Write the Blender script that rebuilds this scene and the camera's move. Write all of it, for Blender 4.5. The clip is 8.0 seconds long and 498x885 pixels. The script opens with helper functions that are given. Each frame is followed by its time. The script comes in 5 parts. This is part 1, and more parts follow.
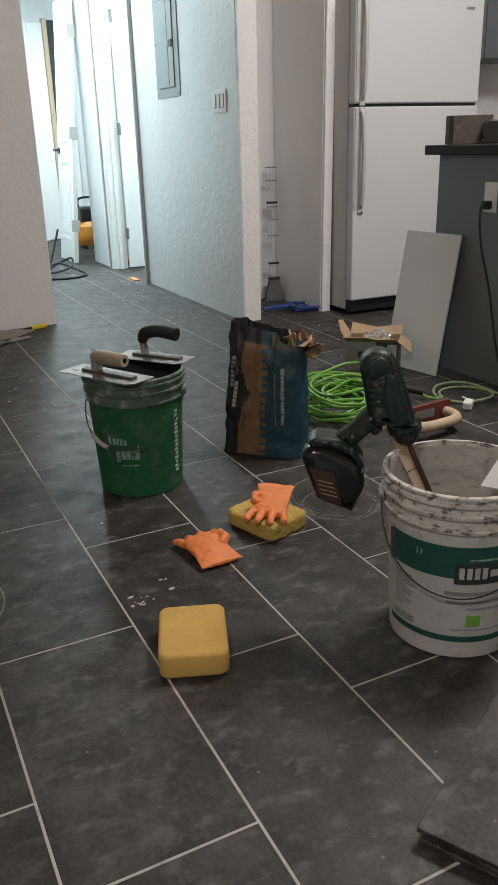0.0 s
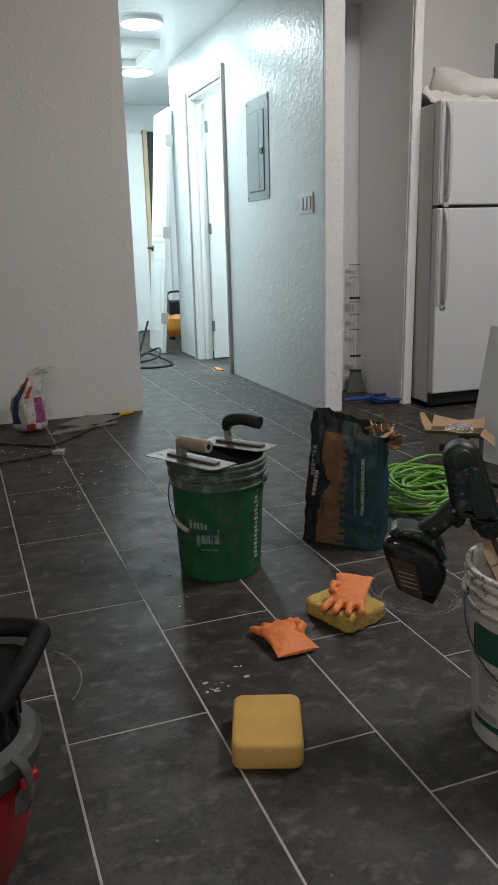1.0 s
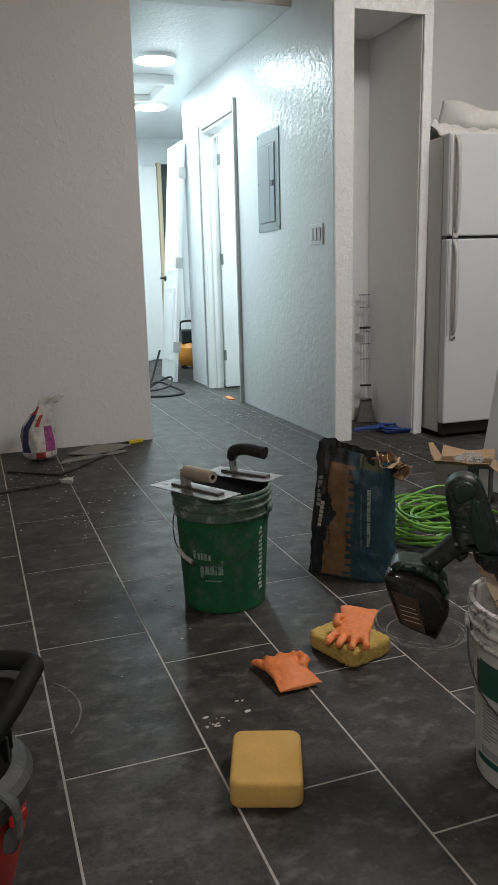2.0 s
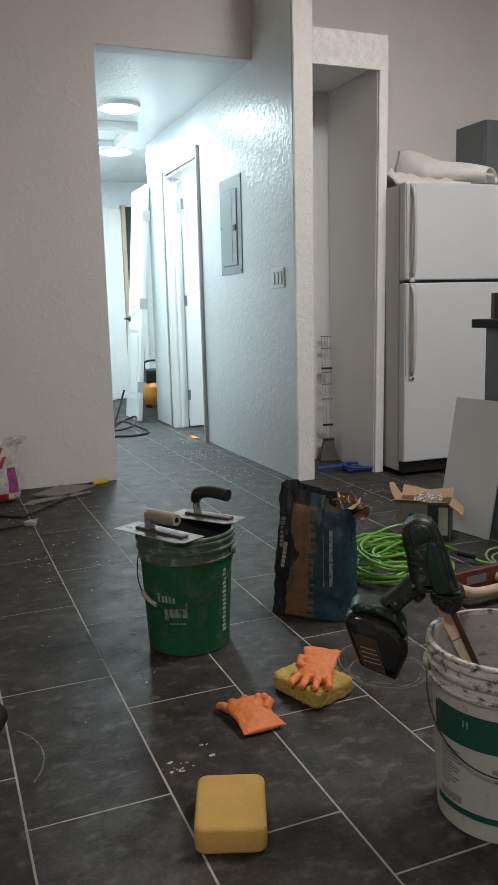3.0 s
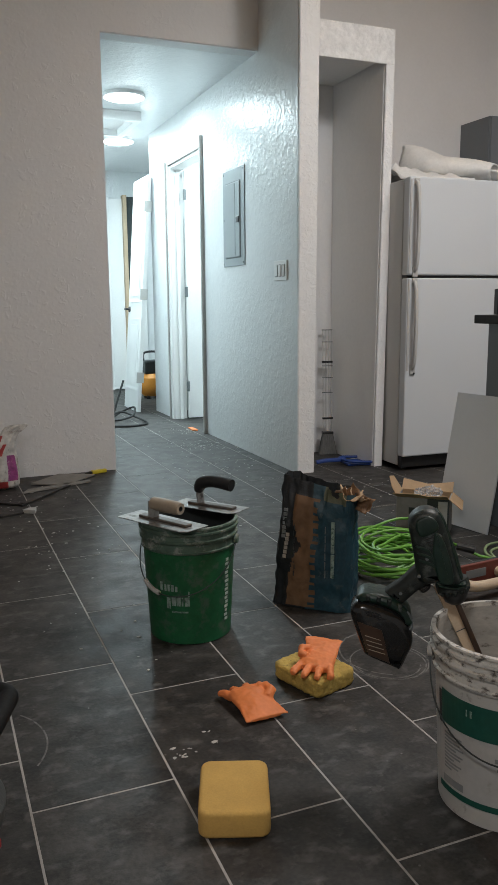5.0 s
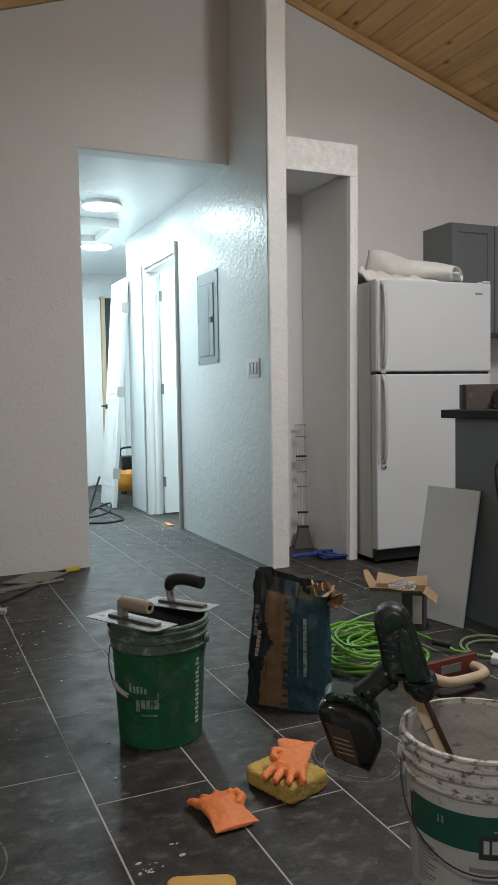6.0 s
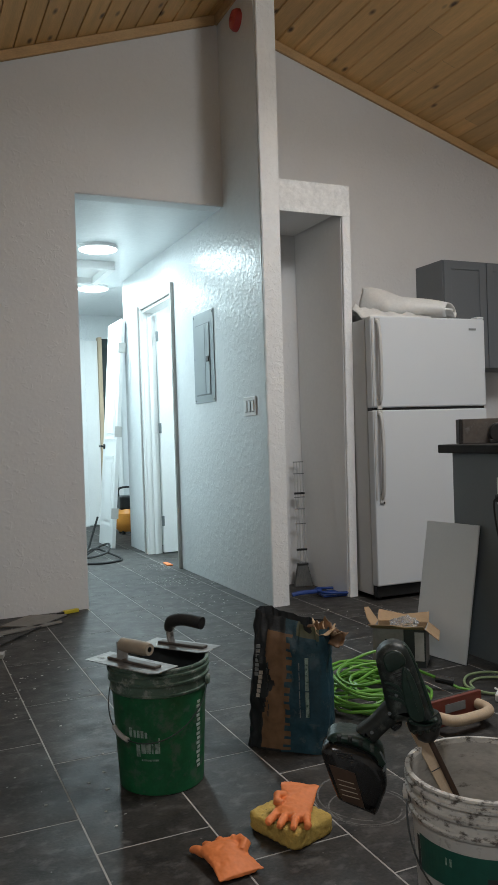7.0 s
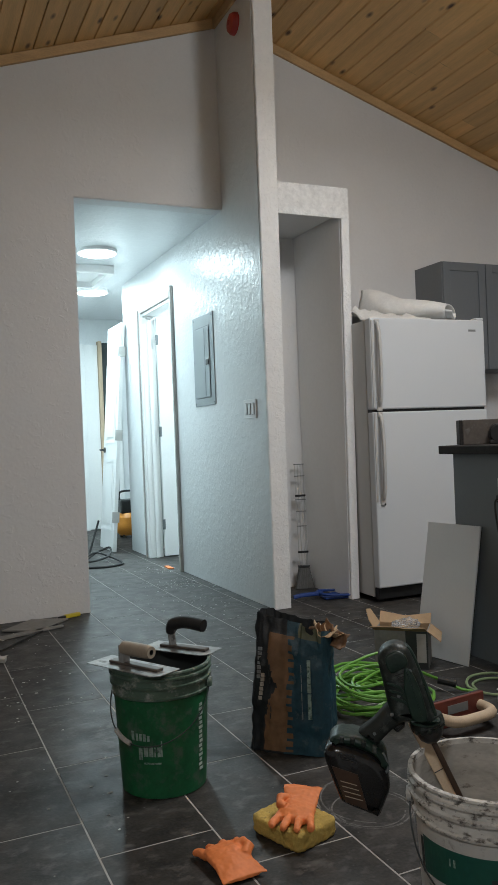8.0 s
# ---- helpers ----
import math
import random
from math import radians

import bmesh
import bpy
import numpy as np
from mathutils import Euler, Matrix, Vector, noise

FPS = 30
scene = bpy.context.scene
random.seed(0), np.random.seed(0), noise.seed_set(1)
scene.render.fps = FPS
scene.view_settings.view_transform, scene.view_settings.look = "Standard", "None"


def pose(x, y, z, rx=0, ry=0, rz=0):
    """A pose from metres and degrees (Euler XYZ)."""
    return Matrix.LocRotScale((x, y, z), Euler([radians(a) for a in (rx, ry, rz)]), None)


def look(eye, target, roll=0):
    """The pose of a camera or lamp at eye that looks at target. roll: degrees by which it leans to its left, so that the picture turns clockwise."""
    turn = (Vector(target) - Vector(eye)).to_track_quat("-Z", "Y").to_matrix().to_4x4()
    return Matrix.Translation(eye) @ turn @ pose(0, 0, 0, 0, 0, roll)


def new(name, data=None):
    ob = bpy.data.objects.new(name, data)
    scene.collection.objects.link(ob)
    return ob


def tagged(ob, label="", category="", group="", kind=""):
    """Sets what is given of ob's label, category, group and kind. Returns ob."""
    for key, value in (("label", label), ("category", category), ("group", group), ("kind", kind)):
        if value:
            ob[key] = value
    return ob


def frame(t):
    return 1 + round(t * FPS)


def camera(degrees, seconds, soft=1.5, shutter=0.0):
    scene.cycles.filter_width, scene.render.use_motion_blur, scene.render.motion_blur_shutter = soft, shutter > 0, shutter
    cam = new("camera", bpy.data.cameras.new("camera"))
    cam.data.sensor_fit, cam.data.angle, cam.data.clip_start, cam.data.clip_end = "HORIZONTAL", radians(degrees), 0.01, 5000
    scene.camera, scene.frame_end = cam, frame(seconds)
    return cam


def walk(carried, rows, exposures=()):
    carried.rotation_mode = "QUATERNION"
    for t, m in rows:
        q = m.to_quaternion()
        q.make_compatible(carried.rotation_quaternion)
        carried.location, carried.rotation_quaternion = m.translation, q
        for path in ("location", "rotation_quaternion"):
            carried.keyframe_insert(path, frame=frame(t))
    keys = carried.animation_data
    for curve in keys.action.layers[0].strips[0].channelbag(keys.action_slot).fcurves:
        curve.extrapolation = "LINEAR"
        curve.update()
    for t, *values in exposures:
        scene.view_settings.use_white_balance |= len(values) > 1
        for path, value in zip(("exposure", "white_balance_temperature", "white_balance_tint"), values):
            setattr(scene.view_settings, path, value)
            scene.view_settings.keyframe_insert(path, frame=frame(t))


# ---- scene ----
cam = camera(35.2, 8.0, soft=0.85)

PATH = [
    (0, (-0.001, -0.004, 0.994), (0.812, 1.678, 0.28), -1.7),
    (0.5, (-0.012, -0.015, 1.001), (0.691, 1.748, 0.369), -2.1),
    (1, (-0.021, -0.023, 0.997), (0.646, 1.797, 0.505), -1.6),
    (2.3, (0.013, -0.025, 1.004), (0.655, 1.829, 0.618), -1.8),
    (2.5, (-0.006, -0.029, 1.008), (0.709, 1.807, 0.664), -1.3),
    (3, (0.003, -0.06, 1.027), (0.735, 1.771, 0.695), -1.5),
    (3.5, (0.004, -0.024, 1.002), (0.732, 1.813, 0.691), -2.0),
    (4, (-0.005, -0.029, 1.008), (0.719, 1.802, 0.658), -1.4),
    (4.2, (-0.012, -0.04, 1.015), (0.709, 1.79, 0.652), -0.9),
    (5.3, (-0.029, -0.058, 1.019), (0.724, 1.765, 0.688), -0.3),
    (5.5, (-0.018, -0.05, 1.009), (0.745, 1.774, 0.704), -0.2),
    (6, (-0.006, -0.092, 1.031), (0.797, 1.736, 0.918), -1.0),
    (6.5, (-0.009, -0.113, 1.041), (0.8, 1.715, 1.002), -1.6),
    (7, (-0.008, -0.096, 1.034), (0.804, 1.732, 1.016), -1.9),
    (7.5, (-0.002, -0.093, 1.032), (0.811, 1.735, 1.017), -2.2),
    (8, (-0.008, -0.096, 1.031), (0.803, 1.732, 1.021), -2.3),
]
walk(cam, [(t, look(eye, target, roll)) for t, eye, target, roll in PATH],
     exposures=[(0, 0.15, 6800, 14), (0.5, -0.08, 6700, 13), (1, -0.20, 6650, 13), (3, -0.10, 6600, 13), (5.5, -0.11, 6600, 13), (6, -0.11, 6550, 12), (6.5, -0.28, 6450, 11), (8, -0.23, 6450, 11)])

# ---- world and lamps ----
world = bpy.data.worlds.new("world")
scene.world = world
world.use_nodes = True
world.node_tree.nodes["Background"].inputs[0].default_value = (0.02, 0.022, 0.025, 1)
world.node_tree.nodes["Background"].inputs[1].default_value = 0.2
scene.view_settings.exposure = 0.0


def lamp(name, at, size, watts, colour):
    data = bpy.data.lights.new(name, "AREA")
    data.shape, data.size, data.energy, data.color = "DISK", size, watts, colour
    ob = new(name, data)
    ob.matrix_world = pose(*at)
    return ob


COOL = (0.72, 0.93, 0.98)
lamp("hall_lamp_light", (1.46, 6.00, 2.506), 0.28, 21, COOL)
lamp("hall_lamp_light", (1.78, 7.60, 2.506), 0.28, 76, COOL)
lamp("side_room_light", (2.75, 5.95, 2.60), 0.28, 52, COOL)
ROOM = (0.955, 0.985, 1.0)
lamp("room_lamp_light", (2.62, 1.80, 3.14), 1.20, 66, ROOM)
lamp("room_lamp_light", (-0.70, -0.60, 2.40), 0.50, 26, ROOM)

# ---- materials ----


def material(name, colour, rough=0.6, metal=0.0, vary=0.15, scale=6.0, fine=60.0, bump=0.1, spread=0.0, dirt=None, dirt_at=0.6,
             stretch=(1, 1, 1), depth=0.01, spec=0.5):
    """A surface with blotches at one scale, grain at another, an optional dirt colour and a fine relief."""
    mat = bpy.data.materials.new(name)
    mat.use_nodes = True
    nt = mat.node_tree
    bsdf = nt.nodes["Principled BSDF"]
    bsdf.inputs["Roughness"].default_value = rough
    bsdf.inputs["Metallic"].default_value = metal
    bsdf.inputs["Specular IOR Level"].default_value = spec
    coord = nt.nodes.new("ShaderNodeTexCoord")
    mapping = nt.nodes.new("ShaderNodeMapping")
    mapping.inputs["Scale"].default_value = stretch
    info = nt.nodes.new("ShaderNodeObjectInfo")
    shift = nt.nodes.new("ShaderNodeVectorMath")
    shift.operation = "MULTIPLY_ADD"
    nt.links.new(info.outputs["Random"], shift.inputs[0])
    shift.inputs[1].default_value = (17.0, 11.0, 5.0)
    nt.links.new(coord.outputs["Object"], shift.inputs[2])
    nt.links.new(shift.outputs[0], mapping.inputs["Vector"])
    big = nt.nodes.new("ShaderNodeTexNoise")
    big.inputs["Scale"].default_value = scale
    big.inputs["Detail"].default_value = 5
    small = nt.nodes.new("ShaderNodeTexNoise")
    small.inputs["Scale"].default_value = fine
    small.inputs["Detail"].default_value = 4
    for n in (big, small):
        nt.links.new(mapping.outputs[0], n.inputs["Vector"])
    mix = nt.nodes.new("ShaderNodeMix")
    mix.data_type = "FLOAT"
    mix.inputs[0].default_value = 0.4
    nt.links.new(big.outputs[0], mix.inputs[2])
    nt.links.new(small.outputs[0], mix.inputs[3])
    ramp = nt.nodes.new("ShaderNodeValToRGB")
    ramp.color_ramp.elements[0].position, ramp.color_ramp.elements[1].position = 0.3, 0.7
    ramp.color_ramp.elements[0].color = (*[c * (1 - vary) for c in colour], 1)
    ramp.color_ramp.elements[1].color = (*[min(1, c * (1 + vary)) for c in colour], 1)
    nt.links.new(mix.outputs[0], ramp.inputs[0])
    out = ramp.outputs[0]
    if spread:
        hsv = nt.nodes.new("ShaderNodeHueSaturation")
        rng = nt.nodes.new("ShaderNodeMapRange")
        rng.inputs[3].default_value, rng.inputs[4].default_value = 1 - spread, 1 + spread
        geo = nt.nodes.new("ShaderNodeNewGeometry")
        add = nt.nodes.new("ShaderNodeMath")
        add.operation = "ADD"
        nt.links.new(geo.outputs["Random Per Island"], add.inputs[0])
        nt.links.new(info.outputs["Random"], add.inputs[1])
        wrap = nt.nodes.new("ShaderNodeMath")
        wrap.operation = "FRACT"
        nt.links.new(add.outputs[0], wrap.inputs[0])
        nt.links.new(wrap.outputs[0], rng.inputs[0])
        nt.links.new(rng.outputs[0], hsv.inputs["Value"])
        nt.links.new(out, hsv.inputs["Color"])
        out = hsv.outputs[0]
    if dirt:
        stain = nt.nodes.new("ShaderNodeTexNoise")
        stain.inputs["Scale"].default_value = scale * 1.7
        stain.inputs["Detail"].default_value = 8
        stain.inputs["Roughness"].default_value = 0.65
        nt.links.new(mapping.outputs[0], stain.inputs["Vector"])
        edge = nt.nodes.new("ShaderNodeMapRange")
        edge.inputs[1].default_value, edge.inputs[2].default_value = dirt_at, dirt_at + 0.12
        nt.links.new(stain.outputs[0], edge.inputs[0])
        dm = nt.nodes.new("ShaderNodeMix")
        dm.data_type = "RGBA"
        nt.links.new(edge.outputs[0], dm.inputs[0])
        nt.links.new(out, dm.inputs[6])
        dm.inputs[7].default_value = (*dirt, 1)
        out = dm.outputs[2]
    nt.links.new(out, bsdf.inputs["Base Color"])
    if bump:
        b = nt.nodes.new("ShaderNodeBump")
        b.inputs["Strength"].default_value = bump
        b.inputs["Distance"].default_value = depth
        nt.links.new(mix.outputs[0], b.inputs["Height"])
        nt.links.new(b.outputs[0], bsdf.inputs["Normal"])
    return mat


def glow(name, colour, strength):
    mat = bpy.data.materials.new(name)
    mat.use_nodes = True
    bsdf = mat.node_tree.nodes["Principled BSDF"]
    bsdf.inputs["Base Color"].default_value = (0.8, 0.8, 0.8, 1)
    bsdf.inputs["Emission Color"].default_value = (*colour, 1)
    bsdf.inputs["Emission Strength"].default_value = strength
    return mat


def clear_plastic(name):
    mat = bpy.data.materials.new(name)
    mat.use_nodes = True
    bsdf = mat.node_tree.nodes["Principled BSDF"]
    bsdf.inputs["Base Color"].default_value = (0.9, 0.9, 0.9, 1)
    bsdf.inputs["Roughness"].default_value = 0.15
    bsdf.inputs["Transmission Weight"].default_value = 0.8
    bsdf.inputs["IOR"].default_value = 1.3
    return mat


def tile_material(name):
    """Dark slate-look porcelain with cloudy veins and pale grout haze."""
    mat = material(name, (0.0265, 0.0238, 0.0213), 0.5, vary=0.68, scale=12, fine=110, bump=0.40, depth=0.004, spread=0.20,
                   dirt=(0.066, 0.061, 0.056), dirt_at=0.555, spec=0.48)
    nt = mat.node_tree
    blotch = nt.nodes["Color Ramp"].color_ramp
    blotch.elements[0].position, blotch.elements[1].position = 0.37, 0.64
    noise_tex = nt.nodes.new("ShaderNodeTexNoise")
    noise_tex.inputs["Scale"].default_value = 9
    noise_tex.inputs["Detail"].default_value = 6
    coord = nt.nodes.new("ShaderNodeTexCoord")
    nt.links.new(coord.outputs["Object"], noise_tex.inputs["Vector"])
    rng = nt.nodes.new("ShaderNodeMapRange")
    rng.inputs[3].default_value, rng.inputs[4].default_value = 0.40, 0.76
    nt.links.new(noise_tex.outputs[0], rng.inputs[0])
    nt.links.new(rng.outputs[0], nt.nodes["Principled BSDF"].inputs["Roughness"])
    # dried specks and faint scratches
    geo = nt.nodes.new("ShaderNodeNewGeometry")
    vor = nt.nodes.new("ShaderNodeTexVoronoi")
    vor.inputs["Scale"].default_value = 24
    nt.links.new(geo.outputs["Position"], vor.inputs["Vector"])
    speck = nt.nodes.new("ShaderNodeMapRange")
    speck.inputs[1].default_value, speck.inputs[2].default_value = 0.045, 0.085
    speck.inputs[3].default_value, speck.inputs[4].default_value = 0.5, 0.0
    nt.links.new(vor.outputs["Distance"], speck.inputs[0])
    mp = nt.nodes.new("ShaderNodeMapping")
    mp.inputs["Rotation"].default_value = (0, 0, 0.5)
    mp.inputs["Scale"].default_value = (9.0, 16.0, 1.0)
    nt.links.new(geo.outputs["Position"], mp.inputs["Vector"])
    scr = nt.nodes.new("ShaderNodeTexNoise")
    scr.inputs["Scale"].default_value = 1.6
    scr.inputs["Detail"].default_value = 6
    nt.links.new(mp.outputs[0], scr.inputs["Vector"])
    lines = nt.nodes.new("ShaderNodeMapRange")
    lines.inputs[1].default_value, lines.inputs[2].default_value = 0.56, 0.80
    lines.inputs[4].default_value = 0.36
    nt.links.new(scr.outputs[0], lines.inputs[0])
    both = nt.nodes.new("ShaderNodeMath")
    both.operation = "MAXIMUM"
    sep = nt.nodes.new("ShaderNodeSeparateColor")
    nt.links.new(vor.outputs["Color"], sep.inputs[0])
    few = nt.nodes.new("ShaderNodeMapRange")
    few.inputs[1].default_value, few.inputs[2].default_value = 0.5, 0.9
    nt.links.new(sep.outputs[0], few.inputs[0])
    some = nt.nodes.new("ShaderNodeMath")
    some.operation = "MULTIPLY"
    nt.links.new(speck.outputs[0], some.inputs[0])
    nt.links.new(few.outputs[0], some.inputs[1])
    nt.links.new(some.outputs[0], both.inputs[0])
    nt.links.new(lines.outputs[0], both.inputs[1])
    bsdf = nt.nodes["Principled BSDF"]
    old = bsdf.inputs["Base Color"].links[0].from_socket
    dm = nt.nodes.new("ShaderNodeMix")
    dm.data_type = "RGBA"
    nt.links.new(both.outputs[0], dm.inputs[0])
    nt.links.new(old, dm.inputs[6])
    dm.inputs[7].default_value = (0.24, 0.235, 0.225, 1)
    nt.links.new(dm.outputs[2], bsdf.inputs["Base Color"])
    return mat


def pine_material(name):
    """Knotty pine: long grain, knots and boards of differing tone."""
    mat = material(name, (0.67, 0.40, 0.155), 0.42, vary=0.20, scale=3.0, fine=40, bump=0.08, spread=0.11, stretch=(6, 0.35, 6), depth=0.003)
    nt = mat.node_tree
    bsdf = nt.nodes["Principled BSDF"]
    old = bsdf.inputs["Base Color"].links[0].from_socket
    coord = nt.nodes.new("ShaderNodeTexCoord")
    mp = nt.nodes.new("ShaderNodeMapping")
    mp.inputs["Scale"].default_value = (8.5, 3.6, 8.5)
    nt.links.new(coord.outputs["Object"], mp.inputs["Vector"])
    vor = nt.nodes.new("ShaderNodeTexVoronoi")
    vor.inputs["Scale"].default_value = 1.0
    nt.links.new(mp.outputs[0], vor.inputs["Vector"])
    rng = nt.nodes.new("ShaderNodeMapRange")
    rng.inputs[1].default_value, rng.inputs[2].default_value = 0.06, 0.17
    rng.inputs[3].default_value, rng.inputs[4].default_value = 0.95, 0.0
    nt.links.new(vor.outputs["Distance"], rng.inputs[0])
    # only some cells hold a knot
    sep = nt.nodes.new("ShaderNodeSeparateColor")
    nt.links.new(vor.outputs["Color"], sep.inputs[0])
    some = nt.nodes.new("ShaderNodeMath")
    some.operation = "GREATER_THAN"
    some.inputs[1].default_value = 0.30
    nt.links.new(sep.outputs[0], some.inputs[0])
    knot = nt.nodes.new("ShaderNodeMath")
    knot.operation = "MULTIPLY"
    nt.links.new(rng.outputs[0], knot.inputs[0])
    nt.links.new(some.outputs[0], knot.inputs[1])
    dm = nt.nodes.new("ShaderNodeMix")
    dm.data_type = "RGBA"
    nt.links.new(knot.outputs[0], dm.inputs[0])
    nt.links.new(old, dm.inputs[6])
    dm.inputs[7].default_value = (0.07, 0.026, 0.010, 1)
    nt.links.new(dm.outputs[2], bsdf.inputs["Base Color"])
    return mat


def knockdown(mat, scale, lo, hi, depth, strength=1.0):
    """Adds the flattened splatter of a troweled wall finish to a material's relief."""
    nt = mat.node_tree
    bsdf = nt.nodes["Principled BSDF"]
    geo = nt.nodes.new("ShaderNodeNewGeometry")
    spots = nt.nodes.new("ShaderNodeTexNoise")
    spots.inputs["Scale"].default_value = scale
    spots.inputs["Detail"].default_value = 3
    spots.inputs["Distortion"].default_value = 0.6
    nt.links.new(geo.outputs["Position"], spots.inputs["Vector"])
    flat = nt.nodes.new("ShaderNodeMapRange")
    flat.interpolation_type = "SMOOTHSTEP"
    flat.inputs[1].default_value, flat.inputs[2].default_value = lo, hi
    nt.links.new(spots.outputs[0], flat.inputs[0])
    b = nt.nodes.new("ShaderNodeBump")
    b.inputs["Strength"].default_value = strength
    b.inputs["Distance"].default_value = depth
    nt.links.new(flat.outputs[0], b.inputs["Height"])
    nt.links.new(bsdf.inputs["Normal"].links[0].from_socket, b.inputs["Normal"])
    nt.links.new(b.outputs[0], bsdf.inputs["Normal"])
    return mat


M_WALL = material("white_wall_paint", (0.705, 0.70, 0.695), 0.5, vary=0.03, scale=3, fine=46, bump=0.6, depth=0.006)
M_HALL = material("textured_hall_paint", (0.70, 0.72, 0.725), 0.29, vary=0.03, scale=14, fine=40, bump=0.45, depth=0.010)
M_POST = material("white_plaster_trim", (0.82, 0.82, 0.81), 0.42, vary=0.04, scale=12, fine=34, bump=0.45, depth=0.006)
M_HEADER = material("rough_white_plaster", (0.80, 0.80, 0.79), 0.34, vary=0.16, scale=26, fine=54, bump=1.0, depth=0.014)
M_CLOSET = material("closet_paint", (0.82, 0.82, 0.81), 0.6, vary=0.04, scale=2, fine=40, bump=0.2, depth=0.005)
knockdown(M_WALL, 24, 0.57, 0.72, 0.004, 0.28)
knockdown(M_HALL, 28, 0.45, 0.68, 0.004, 0.22)
knockdown(M_POST, 34, 0.46, 0.60, 0.002, 0.6)
M_TILE = tile_material("dark_porcelain_tile")
M_GROUT = material("pale_grout", (0.35, 0.335, 0.315), 0.85, vary=0.2, scale=8, fine=120, bump=0.2, dirt=(0.20, 0.195, 0.185), dirt_at=0.56)
M_PINE = pine_material("knotty_pine")
M_TRIM = material("pine_trim", (0.56, 0.36, 0.175), 0.45, vary=0.2, scale=5, fine=60, bump=0.1, stretch=(1, 3, 3), dirt=(0.15, 0.07, 0.03), dirt_at=0.68)
M_WHITE = material("white_trim_paint", (0.78, 0.78, 0.77), 0.35, vary=0.04, scale=4, fine=70, bump=0.05)
M_GREYWOOD = material("weathered_strip", (0.40, 0.385, 0.365), 0.6, vary=0.2, scale=6, fine=60, bump=0.2, stretch=(3, 3, 0.5))
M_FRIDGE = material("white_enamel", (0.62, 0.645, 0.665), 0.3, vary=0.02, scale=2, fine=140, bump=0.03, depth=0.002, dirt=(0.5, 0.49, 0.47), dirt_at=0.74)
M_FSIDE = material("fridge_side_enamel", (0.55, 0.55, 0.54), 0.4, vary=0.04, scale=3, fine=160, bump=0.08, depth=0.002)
M_GRIPWOOD = material("dirty_wood_grip", (0.30, 0.25, 0.19), 0.6, vary=0.2, scale=14, fine=70, bump=0.1)
M_HANDLE = material("grey_plastic_handle", (0.50, 0.49, 0.47), 0.35, vary=0.06)
M_BLACK = material("black_plastic", (0.014, 0.014, 0.014), 0.4, vary=0.3, scale=12, fine=90, bump=0.1)
M_RUBBER = material("black_rubber", (0.011, 0.011, 0.011), 0.6, vary=0.3, scale=10, fine=80, bump=0.15)
M_MATTE = material("matte_black_plastic", (0.006, 0.006, 0.006), 0.7, vary=0.4, scale=16, fine=90, bump=0.3, depth=0.004, spec=0.22, dirt=(0.03, 0.03, 0.03), dirt_at=0.62)
M_GREYCAB = material("grey_cabinet_paint", (0.145, 0.158, 0.17), 0.45, vary=0.05, scale=3, fine=60, bump=0.04)
M_COUNTER = material("dark_countertop", (0.026, 0.023, 0.021), 0.6, spec=0.2, vary=0.35, scale=14, fine=80, bump=0.05)
M_GREEN = material("green_plastic", (0.008, 0.098, 0.036), 0.42, vary=0.40, scale=13, fine=80, bump=0.2, depth=0.003, dirt=(0.060, 0.110, 0.075), dirt_at=0.525)
M_GREENRIM = material("dusty_green_plastic", (0.07, 0.115, 0.085), 0.6, vary=0.3, scale=16, fine=70, bump=0.25, depth=0.003, dirt=(0.26, 0.28, 0.25), dirt_at=0.52)
M_WHITEPL = material("white_bucket_plastic", (0.45, 0.44, 0.415), 0.4, vary=0.06, scale=20, fine=70, bump=0.12, depth=0.003, dirt=(0.24, 0.22, 0.20), dirt_at=0.565)
M_WHITEDIRT = material("mud_splashed_plastic", (0.52, 0.50, 0.46), 0.6, vary=0.2, scale=26, fine=80, bump=0.4, depth=0.004, dirt=(0.085, 0.072, 0.060), dirt_at=0.505, stretch=(1, 1, 1.5))
M_MUD = material("mud_coated_inside", (0.42, 0.40, 0.365), 0.8, vary=0.25, scale=14, fine=60, bump=0.4, depth=0.004, dirt=(0.17, 0.15, 0.13), dirt_at=0.585, stretch=(1, 1, 2.5))
M_LABELGREEN = material("label_green", (0.010, 0.075, 0.055), 0.4, vary=0.2, scale=14, fine=80, bump=0.03, dirt=(0.12, 0.16, 0.14), dirt_at=0.66)
M_LABELWHITE = material("label_white", (0.42, 0.415, 0.40), 0.45, vary=0.10, scale=12, fine=80, bump=0.05, dirt=(0.30, 0.285, 0.26), dirt_at=0.60)
M_NEARBLACK = material("near_black", (0.03, 0.035, 0.035), 0.5, vary=0.2)
M_INKGREY = material("grey_ink", (0.22, 0.23, 0.23), 0.5, vary=0.2)
M_PALEINK = material("pale_ink", (0.25, 0.33, 0.29), 0.5, vary=0.4, scale=40, dirt=(0.05, 0.11, 0.08), dirt_at=0.50)
M_PALEPRINT = material("worn_white_print", (0.42, 0.50, 0.45), 0.5, vary=0.3, scale=40, dirt=(0.10, 0.24, 0.15), dirt_at=0.58)
M_LIME = material("lime_ink", (0.16, 0.36, 0.05), 0.5, vary=0.1)
M_STEEL = material("worn_steel", (0.30, 0.30, 0.29), 0.55, 0.45, vary=0.35, scale=18, fine=80, bump=0.2, dirt=(0.10, 0.095, 0.088), dirt_at=0.54)
